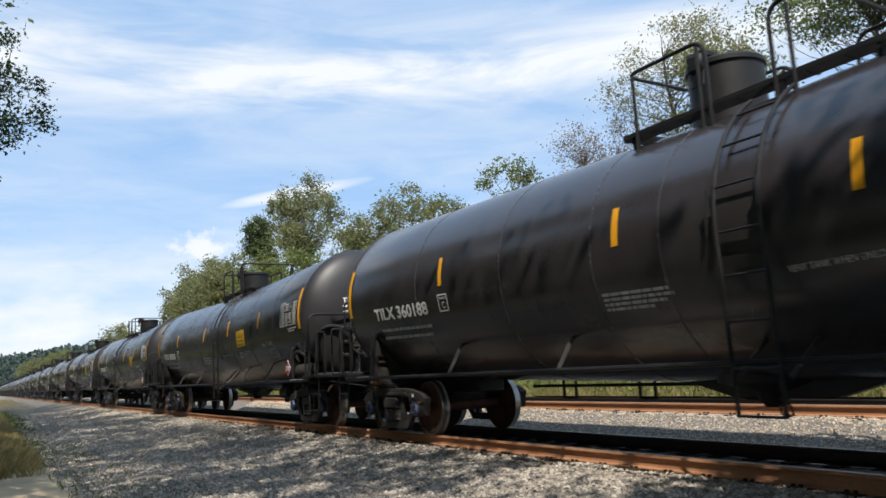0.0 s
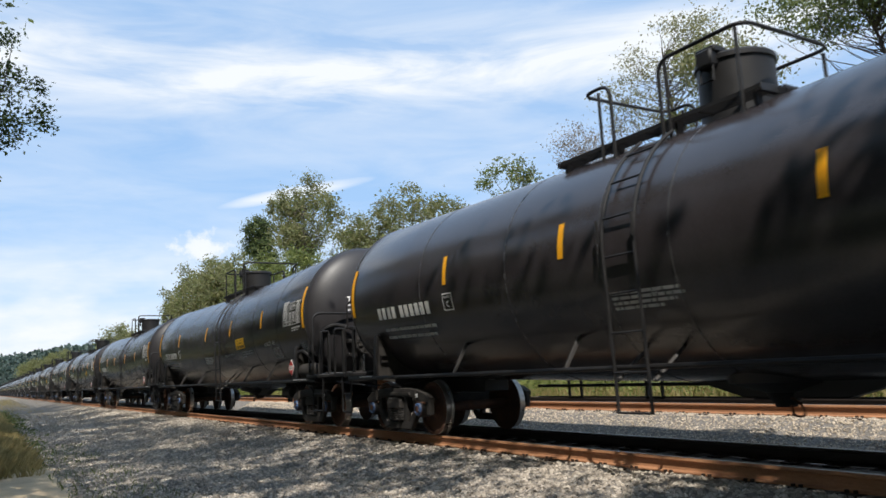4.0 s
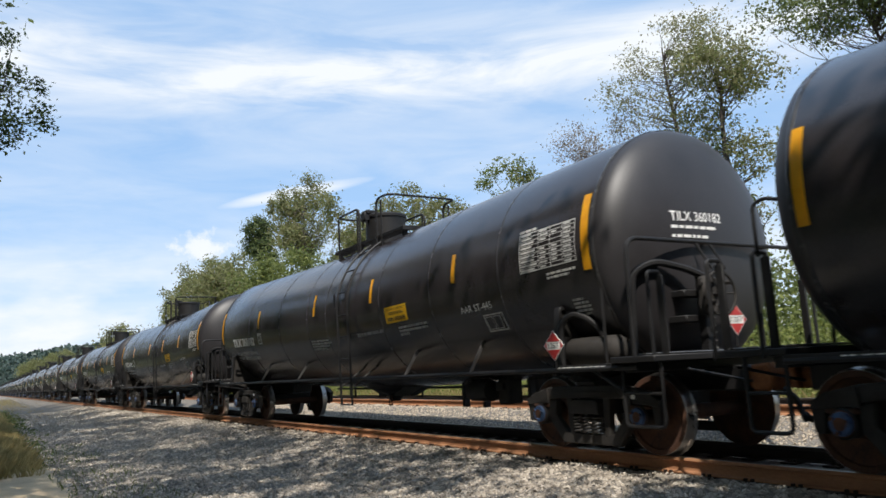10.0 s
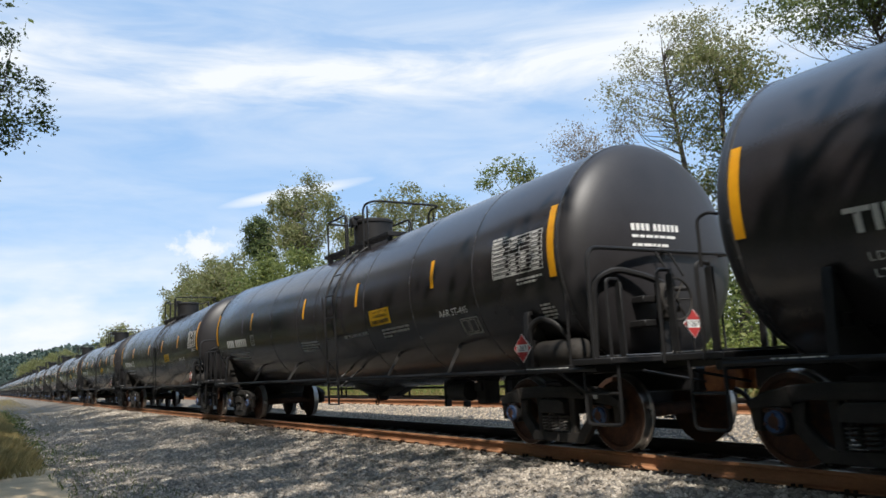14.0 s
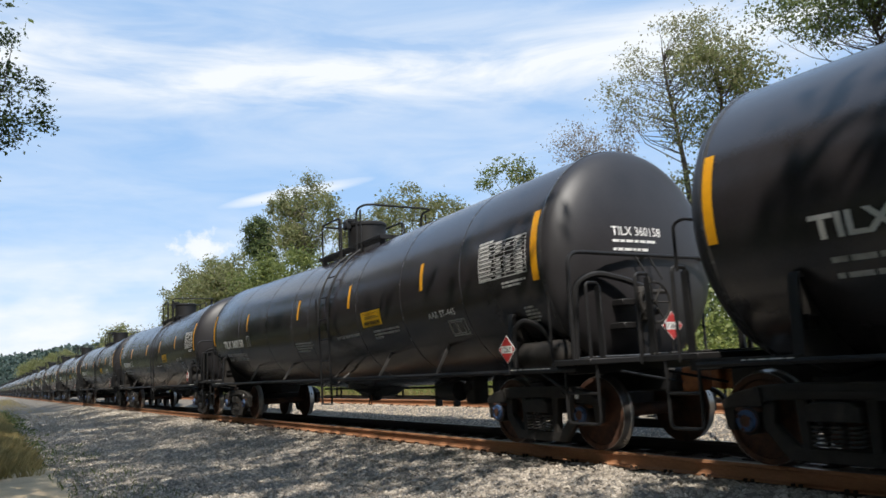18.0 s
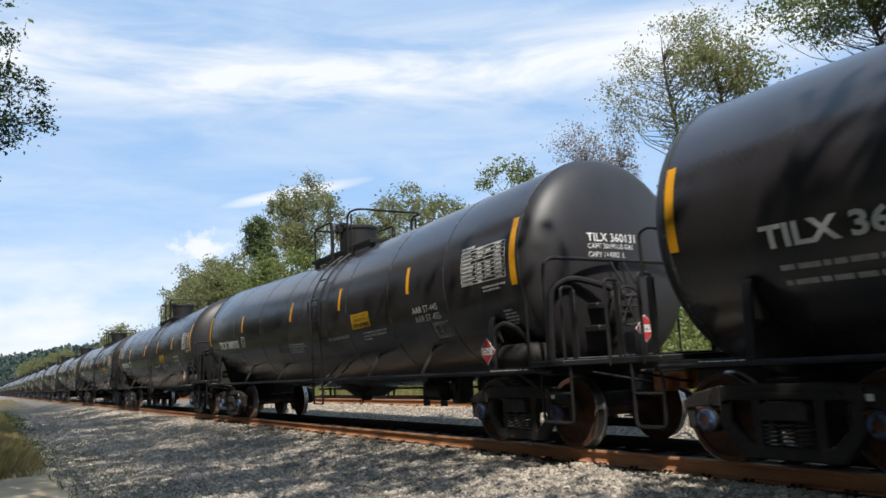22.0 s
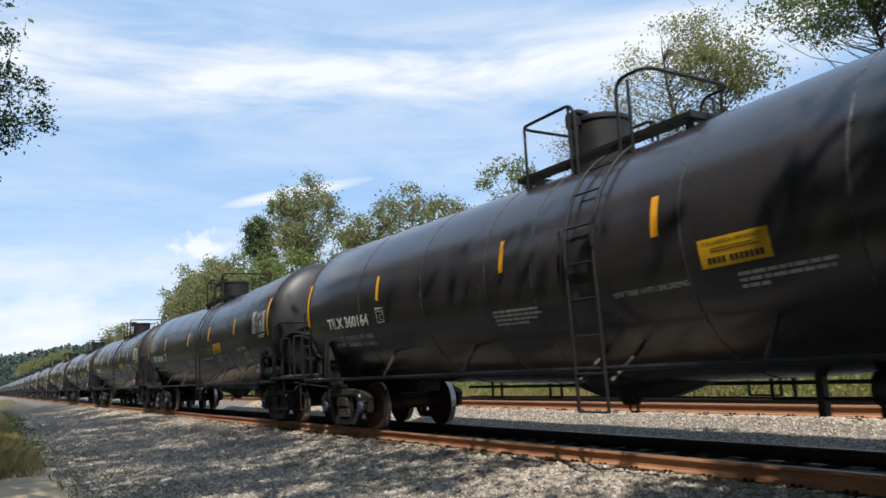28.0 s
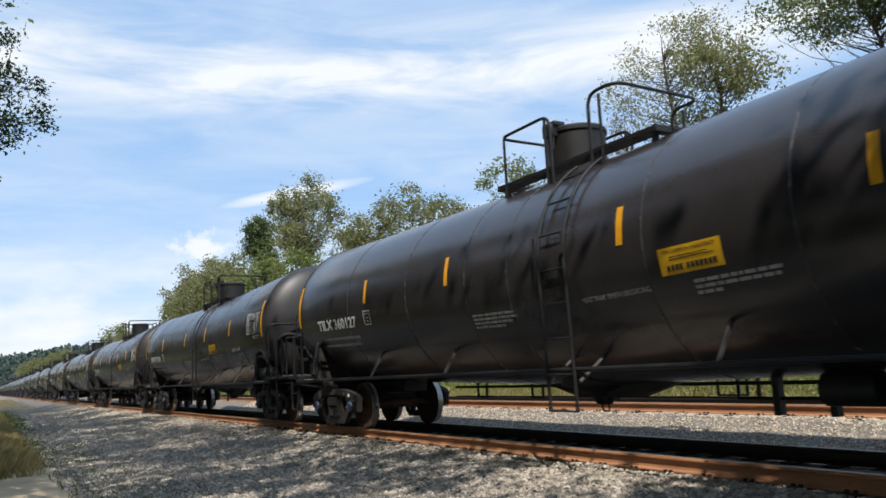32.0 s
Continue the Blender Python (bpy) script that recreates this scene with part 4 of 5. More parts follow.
def build_truck(car, x):
    """A three-piece truck: bolster, side frames, springs and two wheel sets."""
    bm = bmesh.new()
    box(bm, -0.22, 0.22, -1.02, 1.02, 0.47, 0.66, 0.02)
    lathe(bm, [(0.66, 0.20), (0.71, 0.20)], 20, "z")
    truck = part("truck", bm, DUSTY, car, "dusty cast steel truck with rusty wheels", at=pose(x, 0, 0))
    pieces = [
        [(-0.62, 0.655), (0.62, 0.655), (0.80, 0.60), (1.05, 0.575), (1.18, 0.56), (1.20, 0.64), (1.04, 0.725), (0.72, 0.795), (0.40, 0.815), (-0.40, 0.815), (-0.72, 0.795), (-1.04, 0.725), (-1.20, 0.64), (-1.18, 0.56), (-1.05, 0.575), (-0.80, 0.60)],
        [(1.05, 0.60), (1.20, 0.60), (1.17, 0.36), (1.08, 0.36)],
        [(-1.05, 0.60), (-1.20, 0.60), (-1.17, 0.36), (-1.08, 0.36)],
        [(0.60, 0.64), (0.75, 0.62), (0.745, 0.38), (0.50, 0.10), (0.28, 0.10), (0.28, 0.22), (0.42, 0.24), (0.62, 0.44)],
        [(-0.60, 0.64), (-0.75, 0.62), (-0.745, 0.38), (-0.50, 0.10), (-0.28, 0.10), (-0.28, 0.22), (-0.42, 0.24), (-0.62, 0.44)],
        [(0.27, 0.20), (0.27, 0.67), (0.39, 0.67), (0.36, 0.22)],
        [(-0.27, 0.20), (-0.27, 0.67), (-0.39, 0.67), (-0.36, 0.22)],
        [(-0.30, 0.10), (0.30, 0.10), (0.30, 0.23), (-0.30, 0.23)],
    ]
    for side in (-1, 1):
        bm = bmesh.new()
        for k, p in enumerate(pieces):
            grow = 0.068 if k == 0 else 0.05
            prism(bm, p, side * 1.02 - grow, side * 1.02 + grow, 0.012)
        frame_ob = part("side_frame", bm, DUSTY, truck, "grey-brown dusty cast side frame")
        if side < 0:
            bm = bmesh.new()
            prism(bm, [(-0.25, 0.47), (0.25, 0.47), (0.25, 0.60), (0.18, 0.645), (-0.18, 0.645), (-0.25, 0.60)], -1.14, -1.00, 0.012)
            part("bolster_end", bm, DUSTY, truck)
            bm = bmesh.new()
            for rx in (-0.75, 0.75):
                prism(bm, [(rx - 0.05, 0.60), (rx + 0.05, 0.60), (rx + 0.03, 0.78), (rx - 0.03, 0.78)], -1.125, -1.10)
            prism(bm, [(-0.6, 0.70), (0.6, 0.70), (0.55, 0.74), (-0.55, 0.74)], -1.122, -1.10)
            part("casting_rib", bm, DUSTY, frame_ob)
        for cx in (-0.17, 0.0, 0.17) if side < 0 else (0.0,):
            bm, n = bmesh.new(), 40
            tube(bm, [(cx + 0.072 * math.cos(i * 0.785), side * 1.05 + 0.072 * math.sin(i * 0.785), 0.235 + 0.20 * i / n) for i in range(n + 1)], 0.013, 5)
            part("spring", bm, SPRING, truck, "coil spring")
        for ax in (-0.889, 0.889):
            bm = bmesh.new()
            box(bm, ax - 0.15, ax + 0.15, side * 1.02 - 0.08, side * 1.02 + 0.08, 0.54, 0.585, 0.015)
            part("bearing_adapter", bm, RUST, truck, "rusty bearing adapter")
        bm = bmesh.new()
        for bx in (-0.36, 0.36):
            box(bm, bx - 0.03, bx + 0.03, side * 0.62 - 0.12, side * 0.62 + 0.14, 0.34, 0.50, 0.01)
        part("brake_shoe", bm, FRAME, truck)
        bm = bmesh.new()
        box(bm, 0.78 * 1, 0.86, side * 1.108, side * 1.112, 0.655, 0.715)
        part("label_tag", bm, WHITE, frame_ob, "small white tag", smooth=0)
    bm = bmesh.new()
    prism(bm, [(-0.36, 0.40), (-0.30, 0.40), (-0.30, 0.46), (-0.36, 0.46)], -0.80, 0.80)
    prism(bm, [(0.30, 0.40), (0.36, 0.40), (0.36, 0.46), (0.30, 0.46)], -0.80, 0.80)
    part("brake_beam", bm, FRAME, truck)
    for ax in (-0.889, 0.889):
        bm = bmesh.new()
        for side in (-1, 1):
            q = side
            prof = [(0.685, 0.10), (0.685, 0.395), (0.688, 0.485), (0.712, 0.482), (0.722, 0.466), (0.735, 0.460), (0.822, 0.455), (0.825, 0.448), (0.825, 0.392), (0.800, 0.380), (0.768, 0.30), (0.775, 0.16), (0.845, 0.13), (0.845, 0.09)]
            lathe(bm, [(a * q, r) for a, r in prof], 40, "y", [0, 0, 1, 1, 1, 1, 1, 0, 0, 0, 0, 0, 0])
            lathe(bm, [(0.90 * q, 0.085), (0.92 * q, 0.135), (1.10 * q, 0.135), (1.115 * q, 0.12)], 20, "y", [3, 3, 3])
            lathe(bm, [(1.113 * q, 0.110), (1.145 * q, 0.10), (1.15 * q, 0.06)], 16, "y", [2, 2])
            for b in range(3):
                lathe(bm, [(1.15 * q, 0.020), (1.175 * q, 0.020)], 6, "y", [2], about=(0.075 * math.cos(b * 2.094), 0, 0.075 * math.sin(b * 2.094)))
        lathe(bm, [(-0.90, 0.083), (0.90, 0.083)], 16, "y", [0])
        part("wheel_set", bm, [RUST, TREAD, CAP_BLUE, FRAME], truck, "rusty wheels with polished treads and blue bearing caps", at=pose(ax, 0, 0.457))


def build_car():
    car = tagged(new("tank_car"), "glossy black rail tank car with amber strips and white stencils", "tank car", "cars of the train")
    car.empty_display_size = 0.5
    tank = build_shell(car)
    build_stencils(tank)
    build_top(car)
    for side in (-1, 1):
        build_ladder(car, side)
        build_side(car, side)
    build_under(car)
    build_end(car, 1), build_end(car, -1)
    build_brake_end(car)
    for x in (-7.26, 7.02):
        build_truck(car, x)
        build_bolster(car, x)
    return car


# the number on each car, in the order in which they pass; None where none can be read
NUMBERS = {0: "360188", 1: "360263", 2: "360306", 4: "360309", 5: "360965", 6: "360213", 7: "360179", 8: "360182", 9: "360197", 10: "360201",
           12: "360141", 13: "360125", 14: "360158", 15: "360191", 16: "360120", 17: "360131", 18: "360136", 19: "360124", 21: "360164",
           22: "360166", 23: "360123", 24: "360127"}
SIGNS = {1: (2.82, 0.72, 0.44, 2.0), 2: (3.34, 0.71, 0.46, 2.02), 3: (3.34, 0.71, 0.46, 2.02), 6: (3.25, 0.70, 0.30), 19: (4.29, 0.79, 0.285)}   # where and how large the yellow sign is, if not as usual
TURNED = (2, 3, 6)           # these run the other way round: hand brake at the rear, ladder behind the valve housing
OTHER_STRIPS = (2, 3, 5, 6)
EVEN_STRIPS = (13, 19, 23, 24)
TWO_LINES = (13, 16, 17, 18, 19, 23, 24)
LIMITS = {8: ("LD LMT 195100LB  88500KG", "LT WT   90900LB  41250KG"), 18: ("LD LMT 195200LB  88550KG", "LT WT   90800LB  41200KG"), 21: ("LD LMT 195300LB  88600KG", "LT WT   90700LB  41150KG"), 23: ("LD LMT 195000LB  88450KG", "LT WT   91000LB  41300KG"), 22: ("LD LMT 195500LB  88700KG", "LT WT   90500LB  41050KG"), 2: ("LD LMT  195,300 LB    88590 KG", "LT WT    90,700 LB    41140 KG"), 10: ("LD LMT  196000LB   88900 KG", "LT WT    90000LB   40800 KG"), 5: ("LD LMT 195100LB  88500KG", "LT WT   90900LB  41250KG"), 6: ("LD LMT  195 300LB    88600KG", "LT WT    90 700LB    41100KG"), 17: ("LD LMT 195400LB  88650KG", "LT WT   90800LB  41100KG"), 14: ("LD LMT 195200 LB  88550 KG", "LT WT  90800 LB  41200 KG")}
CHALKED = {10: (-3.55, 1.55), 17: (-2.05, 1.62), 18: (-2.50, 1.58)}     # a chalk drawing, and where it stands
CAPACITY = {17: ("CAPY 30190 US GAL", "CAPY 114282  L"), 5: ("CAPY 30270 US GAL", "CAPY 114584  L"), 24: ("CAPY 30180 US GAL", "CAPY 114244  L")}


def tank_of(car):
    return next(o for o in car.children if o.name.startswith("tank") and not o.name.startswith("tank_car"))


def letter_car(car, k):
    tank = tank_of(car)
    if k in NUMBERS:
        bm = words("TILX " + NUMBERS[k], 0.225, 1.89, 0.032)
        part("car_number", wrap(bm, -7.02, 2.02), WHITE, tank, "white stencilled car number", smooth=0)
        part("end_number", on_head(words("TILX " + NUMBERS[k], 0.12, 0.84, 0.012), -0.70, 2.69), WHITE, tank, "white stencilled car number", smooth=0)
    else:
        part("car_number", wrap(digits(10, 0.205), -7.02, 2.03), WHITE, tank, "white stencilled car number", smooth=0)
        part("end_number", on_head(digits(10, 0.09), -0.70, 2.69), WHITE, tank, smooth=0)
    if k in LIMITS:
        bm = words(LIMITS[k][1], 0.08, 1.78)
        merge(bm, words(LIMITS[k][0], 0.08, 1.78), 0.0, 0.15)
        part("load_mark", wrap(bm, -6.91, 1.66), WHITE, tank, "white stencilled load limit and light weight", smooth=0)
    else:
        tagged(part("load_mark", wrap(bars([1.76, 1.70], 0.052, 0.095, 40), -6.91, 1.82), FADED, tank, "two lines of white stencil", smooth=0), kind="stuff")
    if k in CAPACITY:
        bm = words(CAPACITY[k][1], 0.07, 0.62)
        merge(bm, words(CAPACITY[k][0], 0.07, 0.80), 0.0, 0.115)
        part("capacity", on_head(bm, -0.70, 2.48), WHITE, tank, "white stencilled capacity", smooth=0)
    else:
        tagged(part("capacity", on_head(bars([0.74, 0.58], 0.036, 0.075, 50), -0.70, 2.60), WHITE, tank, "two lines of white stencil", smooth=0), kind="stuff")
    x = 5.13 if k == 19 else 4.84
    if k in TWO_LINES:
        bm = words("AAR ST-445", 0.105, 0.80)
        merge(bm, words("AAR ST-455", 0.105, 0.80), 0.03, -0.15)
        part("class_mark", wrap(bm, x, 2.02), WHITE, tank, "white stencil: AAR ST-445, AAR ST-455", smooth=0)
    else:
        part("class_mark", wrap(words("AAR ST-445", 0.105, 0.80), x, 1.90), WHITE, tank, "white stencil: AAR ST-445", smooth=0)
    down = 0.15 if k == 5 else 0.0
    third, fourth, fifth = (-1.98, 1.43, 4.28) if k in OTHER_STRIPS else (-1.84, 1.87, 4.72) if k in EVEN_STRIPS else (-0.91, 1.87, 4.72)
    for x, z0, z1, w in ((-8.075, 2.16, 3.05, 0.12), (-4.72, 2.38, 2.82, 0.10), (third, 2.36, 2.80, 0.10), (fourth, 2.36, 2.80, 0.10), (fifth, 2.37, 2.81, 0.10), (7.64, 2.17, 3.08, 0.13)):
        build_strip(tank, x, z0 - down, z1 - down, w)
    if k in TURNED:
        for o in car.children:
            if o.name.startswith(("hand_rail", "walkway", "end_walkway")):
                o.matrix_basis = pose(-0.36, 0, 0, 0, 0, 180) @ pose(0.36, 0, 0) @ o.matrix_basis
            elif o.name.startswith(("air_reservoir", "brake_stand", "rail_stay")):
                o.matrix_basis = pose(-0.12, 0, 0, 0, 0, 180) @ pose(0.12, 0, 0) @ o.matrix_basis
            elif o.name.startswith("ladder"):
                o.location.x -= 1.68
        for o in tank.children:
            if o.name.startswith("vent_notice"):
                o.location.x -= 1.77
    if k in CHALKED:
        build_chalk(tank, *CHALKED[k], k)
    if k != 5:
        build_sign(tank, *SIGNS.get(k, ()))


FIRST, LAST, NEAR = -1, 44, 25
SEEN_FAR = ("tank", "weld", "reflector", "valve", "walkway", "hand", "ladder", "side_rail", "stub", "coupler", "end_", "bolster_plate", "bolster_flange", "truck", "side_frame",
            "wheel_set", "emergency", "outlet", "date", "post", "corner", "step_ladder")
cars = {}


def copy_far(ob, m):
    """A copy for the train's far end: without the parts too small to tell apart there."""
    made = {}
    for o in (ob, *ob.children_recursive):
        if o is not ob and (o.parent not in made or not o.name.startswith(SEEN_FAR)):
            continue
        made[o] = o.copy()
        scene.collection.objects.link(made[o])
        made[o].parent = made.get(o.parent)
    made[ob].matrix_basis = m
    return made[ob]


def build_train():
    model = build_car()
    for k in range(FIRST, LAST + 1):
        m = pose(-9.5 - k * PITCH, 0, 0)
        cars[k] = model if k == 0 else copy_thing(model, m) if 0 < k <= NEAR else copy_far(model, m)
    for k, car in cars.items():
        if k <= NEAR + 4:
            letter_car(car, k)


build_train()


# ---- trees, brush and grass ----
def leaf_soup(name, centres, size, mats, seed, droop=0.35, aspect=0.5):
    """One small pointed blade at each centre, each turned its own way."""
    rng = np.random.default_rng(seed)
    c = np.asarray(centres, float)
    n = len(c)
    a = rng.uniform(0, 2 * np.pi, n)
    tilt = rng.normal(-droop, 0.55, n)
    d = np.stack([np.cos(a) * np.cos(tilt), np.sin(a) * np.cos(tilt), np.sin(tilt)], 1)
    h = rng.normal(size=(n, 3))
    w = np.cross(d, h)
    w /= np.linalg.norm(w, axis=1, keepdims=True) + 1e-9
    s = (size * rng.uniform(0.6, 1.35, n))[:, None]
    v = np.stack([c, c + d * s * 0.45 + w * s * aspect * 0.5, c + d * s, c + d * s * 0.5 - w * s * aspect * 0.5], 1).reshape(-1, 3)
    f = np.arange(n * 4).reshape(-1, 4)
    return soup(name, v, f, mats)


def in_blobs(blobs, count, rng, shell=0.55):
    """Points inside a crown of several rounded masses, more of them towards the outside."""
    vol = np.array([b[3] * b[4] * b[5] for b in blobs])
    pick = rng.choice(len(blobs), count, p=vol / vol.sum())
    b = np.array(blobs)[pick]
    u = rng.normal(size=(count, 3))
    u /= np.linalg.norm(u, axis=1, keepdims=True)
    r = rng.uniform(shell ** 3, 1, count) ** (1 / 3)
    return b[:, :3] + u * r[:, None] * b[:, 3:6]


def tree(name, label, base, trunk_r, blobs, clusters, per, spread, leaf, mats, seed, limbs=24, ivy=0, group="", bend=0.4, shell=0.45, limb=0.36, gaps=0.0):
    """A tapered trunk, limbs that reach into the crown, and the crown's leaves in tufts."""
    rng = np.random.default_rng(seed)
    base = Vector(base)
    top = Vector(np.mean([b[:3] for b in blobs], 0))
    high = max(b[2] - b[5] * 0.5 for b in blobs)
    root = new(name)
    root.matrix_basis = Matrix.Translation(base)
    tagged(root, label, "tree", group)
    tips = in_blobs(blobs, clusters, rng, shell)
    if gaps:
        # whole tufts are missing here and there, so that sky shows through
        tips = tips[[noise.noise((q[0] * gaps, q[1] * gaps, q[2] * gaps + seed)) > -0.12 for q in tips]]
        clusters = len(tips)
    bm = bmesh.new()
    n = 8
    line = []
    for i in range(n + 1):
        t = i / n
        p = base.lerp(Vector((top.x, top.y, high)), t)
        p.x += bend * math.sin(t * 5 + seed) * t * (1 - t) * 2
        p.y += bend * math.cos(t * 4 + seed) * t * (1 - t) * 2
        line.append(p - base)
    radii = [trunk_r * (1.25 if i == 0 else 1 - 0.85 * i / n) for i in range(n + 1)]
    line[0].z -= 0.25
    tube(bm, line, radii, 10)
    part("trunk", bm, BARK, root)
    bm = bmesh.new()
    for q in tips[:limbs]:
        q = Vector(q) - base
        away = math.hypot(q.x - line[n // 2].x, q.y - line[n // 2].y)
        s = min(max((q.z - max(0.7, away * rng.uniform(0.6, 1.0))) / max(line[-1].z, 1), 0.15), 0.96)
        k = s * n
        i = min(int(k), n - 1)
        a = line[i].lerp(line[i + 1], k - i)
        mid = a.lerp(q, 0.5) + Vector((rng.normal(0, 0.25), rng.normal(0, 0.25), -0.1 * (q - a).length + rng.normal(0, 0.2)))
        r = trunk_r * limb * (1 - s * 0.6)
        pts = [a, a.lerp(mid, 0.55), mid, mid.lerp(q, 0.5) + Vector(rng.normal(0, 0.12, 3)), q]
        tube(bm, pts, [r, r * 0.8, r * 0.55, r * 0.33, r * 0.10], 6)
        for _ in range(3):
            e = mid.lerp(q, rng.uniform(0.1, 0.8))
            o = e + Vector(rng.normal(0, spread * 1.3, 3)) + Vector((0, 0, 0.2))
            tube(bm, [e, e.lerp(o, 0.5) + Vector(rng.normal(0, 0.08, 3)), o], [r * 0.30, r * 0.2, r * 0.06], 4)
    part("branching", bm, BARK, root)
    loose = rng.uniform(0.45, 1.5, (clusters, 1, 1)) * spread
    pts = (tips[:, None, :] + rng.normal(0, 1, (clusters, per, 3)) * loose * np.array([1, 1, 0.85])).reshape(-1, 3) - np.array(base)
    half = mats if isinstance(mats, (list, tuple)) else [mats]
    crown = new("crown", leaf_soup("crown", pts, leaf, half[0], seed))
    crown.parent = root
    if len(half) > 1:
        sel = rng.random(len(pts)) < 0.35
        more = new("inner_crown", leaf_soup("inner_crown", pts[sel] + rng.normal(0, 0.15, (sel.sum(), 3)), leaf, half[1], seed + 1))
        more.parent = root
    if ivy:
        t = rng.uniform(0.05, 0.80, ivy)
        k = np.minimum((t * n).astype(int), n - 1)
        ln = np.array(line)
        c = ln[k] + (ln[k + 1] - ln[k]) * (t * n - k)[:, None] + rng.normal(0, 0.28, (ivy, 3)) * np.array([1, 1, 0.6])
        vine = new("ivy", leaf_soup("ivy", c, leaf, LEAF_DARK, seed + 2))
        vine.parent = root
        tagged(vine, "dark green ivy climbing the trunk")
    return root


def build_far_trees():
    """The row beyond the second track."""
    g = "trees beyond the tracks"
    tree("tree", "tall airy tree with olive leaves and visible limbs", (-18.6, 15.0, 0.4), 0.20,
         [(-18.2, 14.8, 13.5, 1.1, 1.2, 0.7), (-16.9, 14.8, 12.9, 1.0, 1.2, 0.7), (-20.0, 14.8, 12.9, 1.0, 1.2, 0.7), (-21.3, 14.8, 12.1, 1.0, 1.2, 0.8), (-18.8, 14.8, 12.0, 1.7, 1.4, 0.9), (-21.4, 14.8, 11.1, 0.9, 1.2, 0.7), (-19.2, 14.8, 10.6, 1.4, 1.2, 0.8), (-16.2, 14.6, 12.0, 1.0, 1.2, 0.8)],
         185, 34, 0.22, 0.11, [LEAF_OLIVE], 11, limbs=80, group=g, shell=0.2, limb=0.20)
    tree("tree", "ivy-clad tree with drooping dark green leaves", (-16.2, 14.0, 0.3), 0.26,
         [(-15.9, 13.8, 10.9, 1.3, 1.6, 1.0), (-14.6, 13.8, 10.0, 0.9, 1.1, 0.6), (-16.8, 14.0, 9.2, 1.2, 1.2, 0.9), (-14.8, 13.8, 7.6, 0.8, 1.0, 0.8), (-17.4, 14.0, 7.0, 0.9, 1.0, 0.8), (-15.4, 13.8, 5.6, 0.9, 0.9, 0.8)],
         210, 40, 0.24, 0.13, [LEAF_OLIVE, LEAF_MID], 12, limbs=60, limb=0.2, ivy=2600, group=g, shell=0.3)
    tree("tree", "half-bare tree with thin brown leaves", (-24.4, 15.0, 0.4), 0.12,
         [(-24.5, 15.0, 10.7, 1.2, 1.2, 1.0), (-23.7, 15.0, 9.3, 1.2, 1.2, 1.2)], 150, 26, 0.24, 0.10, LEAF_BROWN, 13, limbs=110, group=g, shell=0.2, limb=0.22)
    tree("tree", "slim half-bare tree with brown leaves", (-21.7, 14.8, 0.4), 0.10,
         [(-21.7, 14.8, 10.4, 0.6, 0.6, 0.9), (-21.9, 14.8, 9.0, 0.8, 0.8, 1.2)], 80, 26, 0.2, 0.10, LEAF_BROWN, 14, limbs=60, group=g, shell=0.2, limb=0.22)
    tree("tree", "small bright green tree", (-28.6, 14.2, 0.4), 0.16,
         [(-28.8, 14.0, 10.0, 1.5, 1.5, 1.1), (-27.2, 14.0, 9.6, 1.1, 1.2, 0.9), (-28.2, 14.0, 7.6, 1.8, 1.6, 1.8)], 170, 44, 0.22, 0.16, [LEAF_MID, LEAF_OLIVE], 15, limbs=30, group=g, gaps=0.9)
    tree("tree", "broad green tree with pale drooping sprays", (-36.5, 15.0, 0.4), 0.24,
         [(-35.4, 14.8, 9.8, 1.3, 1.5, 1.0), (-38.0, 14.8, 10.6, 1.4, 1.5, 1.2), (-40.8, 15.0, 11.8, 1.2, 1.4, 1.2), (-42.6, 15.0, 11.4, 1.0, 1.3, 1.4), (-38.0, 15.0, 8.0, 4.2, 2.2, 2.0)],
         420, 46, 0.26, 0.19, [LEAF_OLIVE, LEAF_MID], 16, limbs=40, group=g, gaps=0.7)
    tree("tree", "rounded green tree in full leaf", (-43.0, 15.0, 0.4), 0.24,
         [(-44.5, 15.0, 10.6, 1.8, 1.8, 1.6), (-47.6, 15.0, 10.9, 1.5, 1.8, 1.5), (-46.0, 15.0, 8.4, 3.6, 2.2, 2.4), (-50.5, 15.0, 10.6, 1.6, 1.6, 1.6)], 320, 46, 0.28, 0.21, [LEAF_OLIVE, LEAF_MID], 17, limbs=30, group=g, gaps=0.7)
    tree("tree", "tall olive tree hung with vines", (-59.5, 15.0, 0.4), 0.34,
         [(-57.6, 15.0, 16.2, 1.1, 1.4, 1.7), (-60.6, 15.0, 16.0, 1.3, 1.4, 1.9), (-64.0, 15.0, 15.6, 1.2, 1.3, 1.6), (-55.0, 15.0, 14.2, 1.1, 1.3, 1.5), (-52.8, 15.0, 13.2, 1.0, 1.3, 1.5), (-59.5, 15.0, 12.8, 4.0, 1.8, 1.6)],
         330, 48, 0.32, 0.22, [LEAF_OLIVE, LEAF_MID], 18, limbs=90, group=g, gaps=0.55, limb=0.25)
    tree("tree", "dark green tree with a narrow crown", (-70.0, 15.0, 0.4), 0.28,
         [(-70.2, 15.0, 15.6, 1.5, 1.4, 1.1), (-71.2, 15.0, 14.2, 1.3, 1.3, 1.0), (-68.8, 15.0, 13.2, 1.1, 1.3, 1.6)], 150, 46, 0.30, 0.24, [LEAF_DARK, LEAF_MID], 19, limbs=34, group=g)
